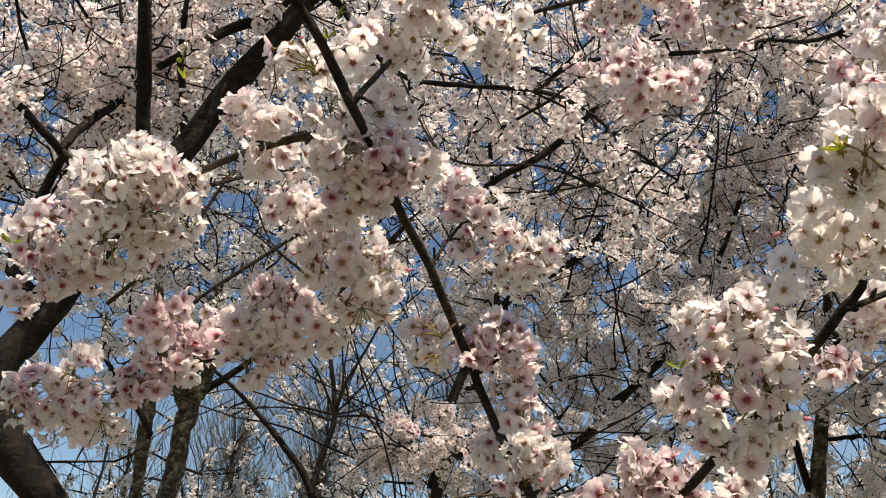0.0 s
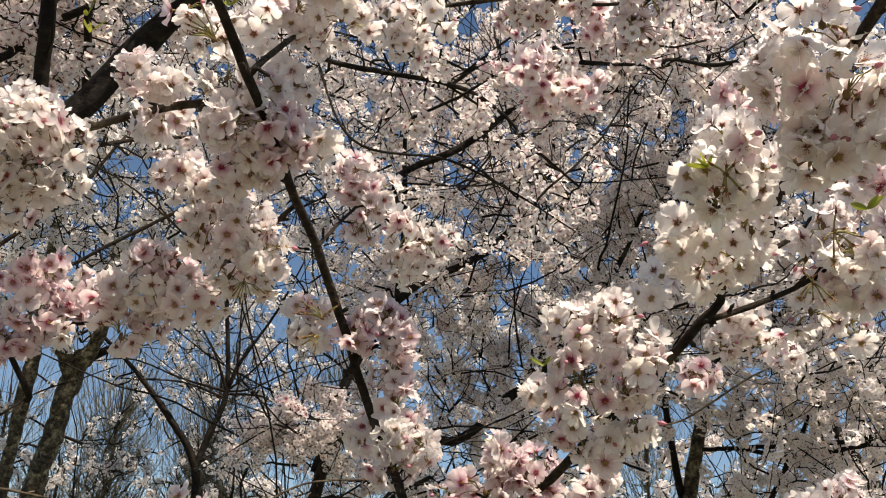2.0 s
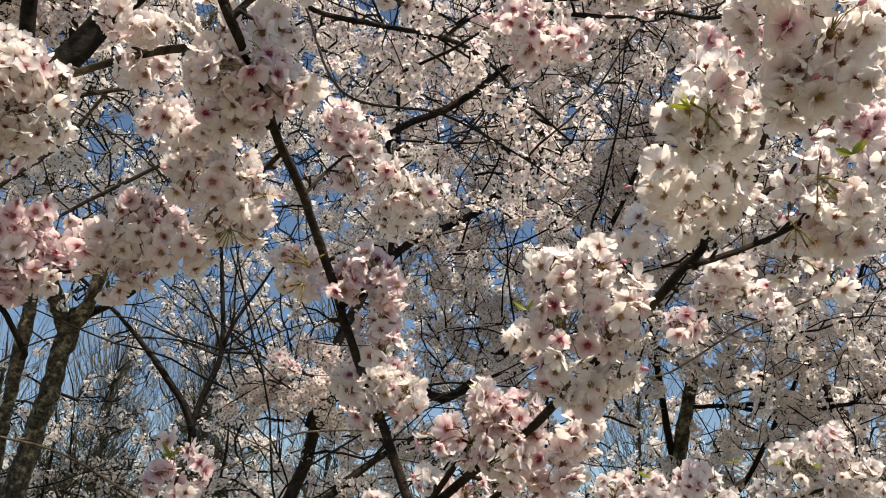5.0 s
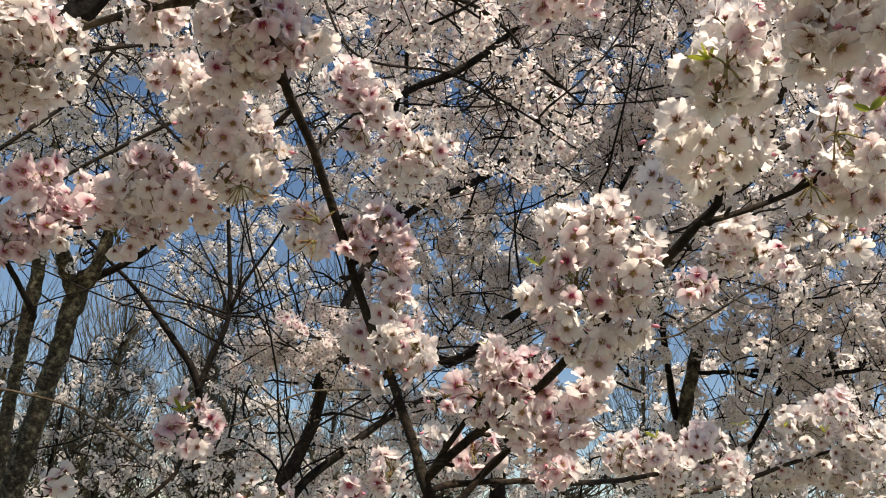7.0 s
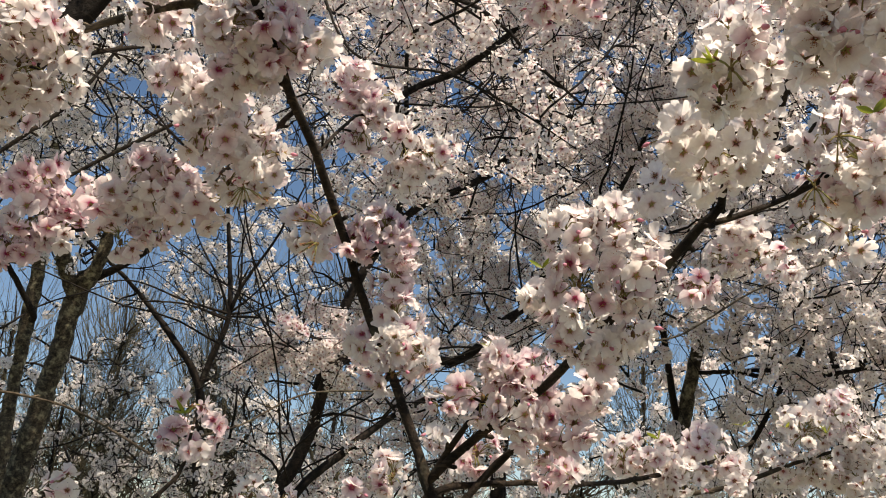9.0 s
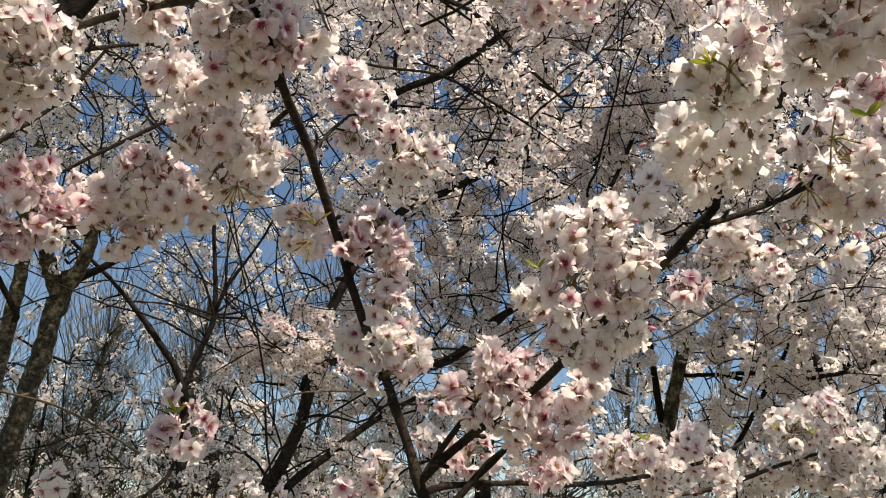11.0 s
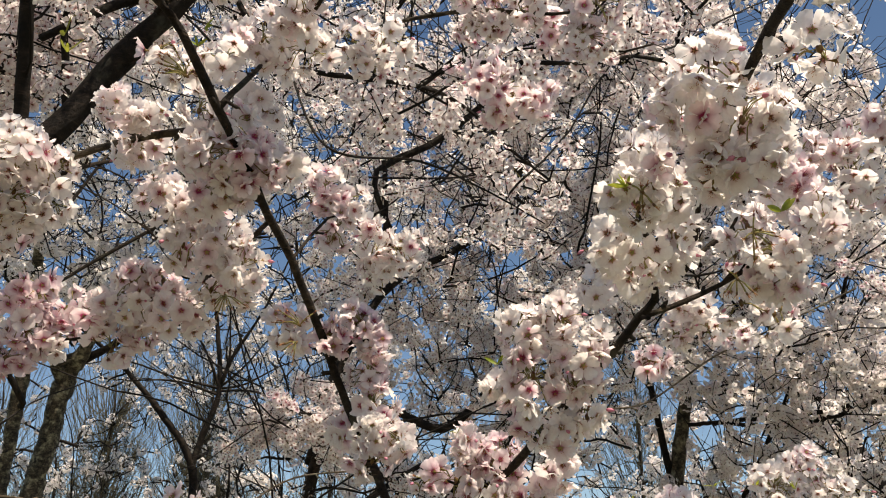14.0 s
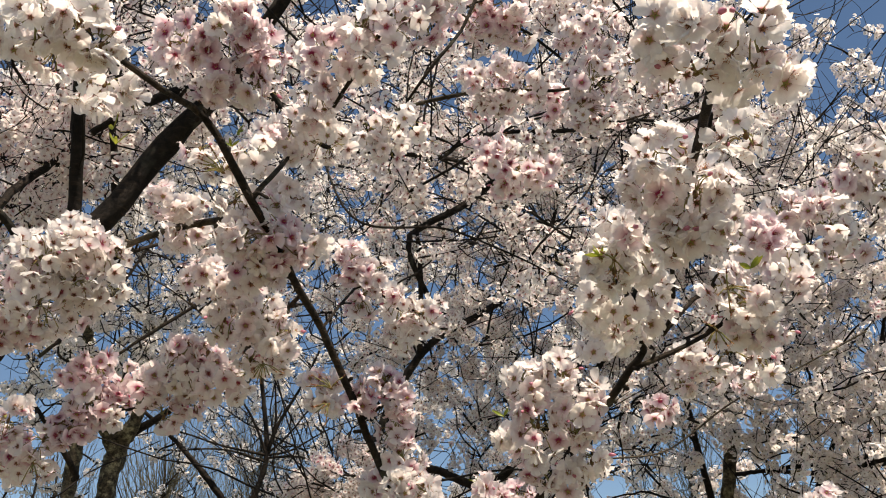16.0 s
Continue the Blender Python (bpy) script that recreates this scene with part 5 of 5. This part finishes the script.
wood.append([(-1.689, 14.650, -0.150, 0.1704), (-1.689, 14.650, 0.293, 0.1480), (-2.026, 14.612, 2.770, 0.0833), (-2.154, 14.467, 3.821, 0.0629), (-2.672, 14.242, 4.564, 0.0500), (-3.341, 13.929, 5.267, 0.0333), (-4.050, 13.572, 5.839, 0.0278)])
limb(wood_f, wood[-1], BARK, "trunk", 11)
wood.append([(-2.143, 14.482, 3.732, 0.0555), (-1.985, 14.412, 4.285, 0.0500), (-1.791, 14.290, 4.980, 0.0426), (-1.958, 14.282, 6.288, 0.0333), (-2.124, 14.038, 7.410, 0.0222)])
limb(wood_f, wood[-1], BARK, "trunk", 11)
wood.append([(-1.791, 14.290, 4.980, 0.0259), (-2.028, 14.112, 5.535, 0.0181), (-2.342, 13.914, 6.026, 0.0117), (-2.612, 13.668, 6.597, 0.0065)])
limb(wood_f, wood[-1], BARK, "bough", 11)
wood.append([(-1.791, 14.290, 4.980, 0.0233), (-2.483, 13.968, 5.073, 0.0168), (-3.179, 13.590, 5.212, 0.0117), (-3.806, 13.459, 5.091, 0.0078)])
limb(wood_f, wood[-1], BARK, "bough", 11)
wood.append([(-1.787, 14.301, 4.936, 0.0207), (-2.433, 13.992, 5.010, 0.0155), (-3.068, 13.688, 4.931, 0.0104)])
limb(wood_f, wood[-1], BARK, "bough", 11)
wood.append([(-1.797, 14.279, 5.025, 0.0233), (-1.663, 14.175, 5.489, 0.0181), (-1.686, 13.955, 6.201, 0.0104), (-1.667, 13.668, 6.995, 0.0065)])
limb(wood_f, wood[-1], BARK, "bough", 11)
wood.append([(-1.771, 14.277, 5.045, 0.0337), (-1.600, 14.179, 5.497, 0.0285), (-1.142, 13.990, 6.268, 0.0194), (-0.755, 13.705, 7.108, 0.0130)])
limb(wood_f, wood[-1], BARK, "bough", 11)
wood.append([(-1.767, 14.286, 5.010, 0.0207), (-1.419, 14.243, 5.336, 0.0155), (-1.007, 14.138, 5.833, 0.0104), (-0.402, 14.007, 6.346, 0.0065)])
limb(wood_f, wood[-1], BARK, "bough", 11)
wood.append([(-1.787, 14.301, 4.936, 0.0207), (-1.197, 14.360, 4.951, 0.0168), (-0.616, 14.458, 4.686, 0.0117), (0.068, 14.538, 4.374, 0.0065)])
limb(wood_f, wood[-1], BARK, "bough", 11)
wood.append([(-1.791, 14.290, 4.980, 0.0207), (-1.393, 14.314, 5.067, 0.0155), (-0.779, 14.277, 5.402, 0.0104), (-0.052, 14.230, 5.650, 0.0065)])
limb(wood_f, wood[-1], BARK, "bough", 11)
crown(wood_f, np.vstack([smooth_line(w, 0.1) for w in wood]), [
    (-2.196, 14.991, 2.348, 2.04, 2.04, 2.04, 216),
    (-4.300, 14.502, 2.614, 1.85, 1.85, 1.85, 187),
    (-3.846, 16.471, 3.419, 1.48, 1.48, 1.48, 50),
    (-1.754, 16.752, 4.020, 1.29, 1.29, 1.29, 64),
    (-1.713, 15.516, 6.192, 1.39, 1.39, 1.39, 64),
    (-2.705, 15.751, 6.227, 0.56, 0.56, 0.56, 17),
    (-3.171, 16.935, 5.023, 1.48, 1.48, 1.48, 12),
    (-3.950, 13.796, 7.513, 2.41, 2.41, 2.41, 216),
    (-1.097, 13.607, 8.597, 2.41, 2.41, 2.41, 230),
    (-4.183, 15.056, 4.529, 1.48, 1.48, 1.48, 8),
    (-4.301, 11.705, 10.059, 2.22, 2.22, 2.22, 158),
    (-4.468, 15.070, 1.743, 1.67, 1.67, 1.67, 150),
    (-2.446, 15.533, 1.645, 1.67, 1.67, 1.67, 150),
    (-3.856, 17.072, 4.561, 1.29, 1.29, 1.29, 12),
    (-4.770, 15.383, 5.765, 0.93, 0.93, 0.93, 8),
    (-3.049, 17.303, 6.031, 0.93, 0.93, 0.93, 40),
    (-1.099, 16.876, 5.628, 1.11, 1.11, 1.11, 70),
    (-1.486, 15.760, 6.732, 1.11, 1.11, 1.11, 70)], 4, 0.85, 0.0140, bare=70, set_=0.38, size=1.5, grow=1.8, own=60)
wood_g = thing("cherry_tree", (2.647, 12.432, 0.000), "far cherry tree lost in a haze of blossom", "tree", "cherry trees in bloom")
wood = []
wood.append([(2.647, 12.432, -0.150, 0.1603), (2.443, 12.569, 2.095, 0.1120), (2.523, 12.388, 3.655, 0.0960), (2.886, 11.929, 5.254, 0.0720), (3.043, 11.300, 6.788, 0.0480)])
limb(wood_g, wood[-1], BARK, "trunk", 11)
crown(wood_g, np.vstack([smooth_line(w, 0.1) for w in wood]), [
    (0.359, 12.767, 2.521, 1.92, 1.92, 1.92, 155),
    (3.174, 12.308, 3.209, 1.92, 1.92, 1.92, 113),
    (1.913, 11.804, 6.162, 2.56, 2.56, 2.56, 217),
    (4.180, 10.948, 6.759, 2.08, 2.08, 2.08, 155),
    (2.347, 10.273, 8.854, 2.08, 2.08, 2.08, 155),
    (-0.861, 9.975, 9.540, 2.08, 2.08, 2.08, 144),
    (0.438, 13.279, 1.770, 1.44, 1.44, 1.44, 93),
    (2.700, 13.014, 1.889, 1.44, 1.44, 1.44, 93)], 4, 0.92, 0.0115, bare=40, set_=0.62, size=1.5, grow=1.6, own=60)
wood_h = thing("cherry_tree", (6.595, 9.036, 0.000), "far spreading cherry tree in pale bloom", "tree", "cherry trees in bloom")
wood = []
wood.append([(6.595, 9.036, -0.150, 0.1527), (6.595, 9.036, 0.563, 0.1260), (6.345, 9.218, 2.508, 0.0980), (5.603, 9.398, 4.079, 0.0700), (4.955, 9.314, 5.396, 0.0420)])
limb(wood_h, wood[-1], BARK, "trunk", 11)
crown(wood_h, np.vstack([smooth_line(w, 0.1) for w in wood]), [
    (5.353, 9.825, 2.486, 1.82, 1.82, 1.82, 123),
    (5.428, 8.788, 5.960, 1.68, 1.68, 1.68, 134),
    (4.667, 10.660, 1.962, 1.26, 1.26, 1.26, 93),
    (6.316, 9.778, 2.038, 1.26, 1.26, 1.26, 93)], 4, 0.92, 0.0110, bare=40, set_=0.72, size=1.4, grow=1.4, own=60)

# ---- bare trees just coming into bud, far behind the bloom ----
def budding_tree(x, y, middle, shoots, label, bark, group, spread=0.85, twig=0.0075, rise=0.5, own=30):
    """A slim bare tree: a straight stem and a tall head of shoots that turn upright, each with finer shoots on it."""
    tree = thing("budding_tree", (x, y, 0.0), label, "tree", group)
    here, top = np.array((x, y, 0.0)), 1.27 * middle + 0.15
    limb(tree, [(x, y, -0.1, 0.05), (x + 0.1, y, middle, 0.03), (x, y, top, 0.008)], BARK, "trunk")
    rest, s = Pile(), np.linspace(0, 1, 7)[:, None]
    for k in range(shoots):
        a, reach, foot = rng.uniform(0, 6.28), spread * rng.uniform(0.15, 1) ** 0.7, top * rng.uniform(0.22, 0.85)
        out = np.array((math.cos(a), math.sin(a), 0))
        line = np.array((0.05, 0, foot)) + out * reach * s ** 0.75 + np.array((0, 0, rise * middle * rng.uniform(0.4, 1.1))) * s ** 1.3 + sway(7, 0.05, rng) * np.minimum(1, 3 * s)
        radii = twig * rng.uniform(0.7, 1.2) * (1.15 - 0.8 * s[:, 0])
        if k < own:
            single = Pile()
            single.add(*tube(line, radii, 5), 0)
            part("twig", single.mesh("twig", (bark,), uvs=False), tree)
        else:
            rest.add(*tube(line, radii, 3), 0)
        for _ in range(3):
            q = int(rng.integers(2, 7))
            end = line[q] + np.array((*rng.normal(0, 0.16, 2), rng.uniform(0.2, 0.75)))
            rest.add(*side_twig(line[q], end, radii[q] * 0.8, rng), 0)
    tagged(part("twig_work", rest.mesh("twig_work", (bark,), uvs=False), tree, "fine upright twigs"), kind="stuff")


for x, y, middle, shoots in ((-4.4, 18.1, 4.9, 330), (-2.7, 19.7, 5.6, 280), (-6.6, 18.3, 4.7, 110), (6.7, 18.6, 5.8, 200), (0.0, 19.8, 6.0, 170), (-4.5, 15.3, 3.2, 130), (-2.0, 16.5, 3.3, 300)):
    budding_tree(x, y, middle, shoots, "slim bare tree with greenish budding upright twigs", BUD_TWIG, "budding trees", 1.5, 0.0085)
for x, y, middle, shoots in ((-13.0, 23.5, 3.0, 190), (-10.2, 22.4, 3.3, 190), (-7.6, 23.8, 2.9, 110), (-5.2, 22.1, 3.2, 190), (-2.6, 23.4, 2.8, 190), (0.2, 22.5, 3.0, 190), (3.0, 23.7, 3.3, 170), (5.9, 22.3, 2.9, 170), (8.9, 23.5, 3.1, 170), (12.2, 22.8, 3.0, 150)):
    budding_tree(x, y, middle, shoots, "low bare tree with a dense grey-brown tangle of twigs", WOOD_TWIG, "bare trees at the wood's edge", 2.2, 0.019, 0.42)
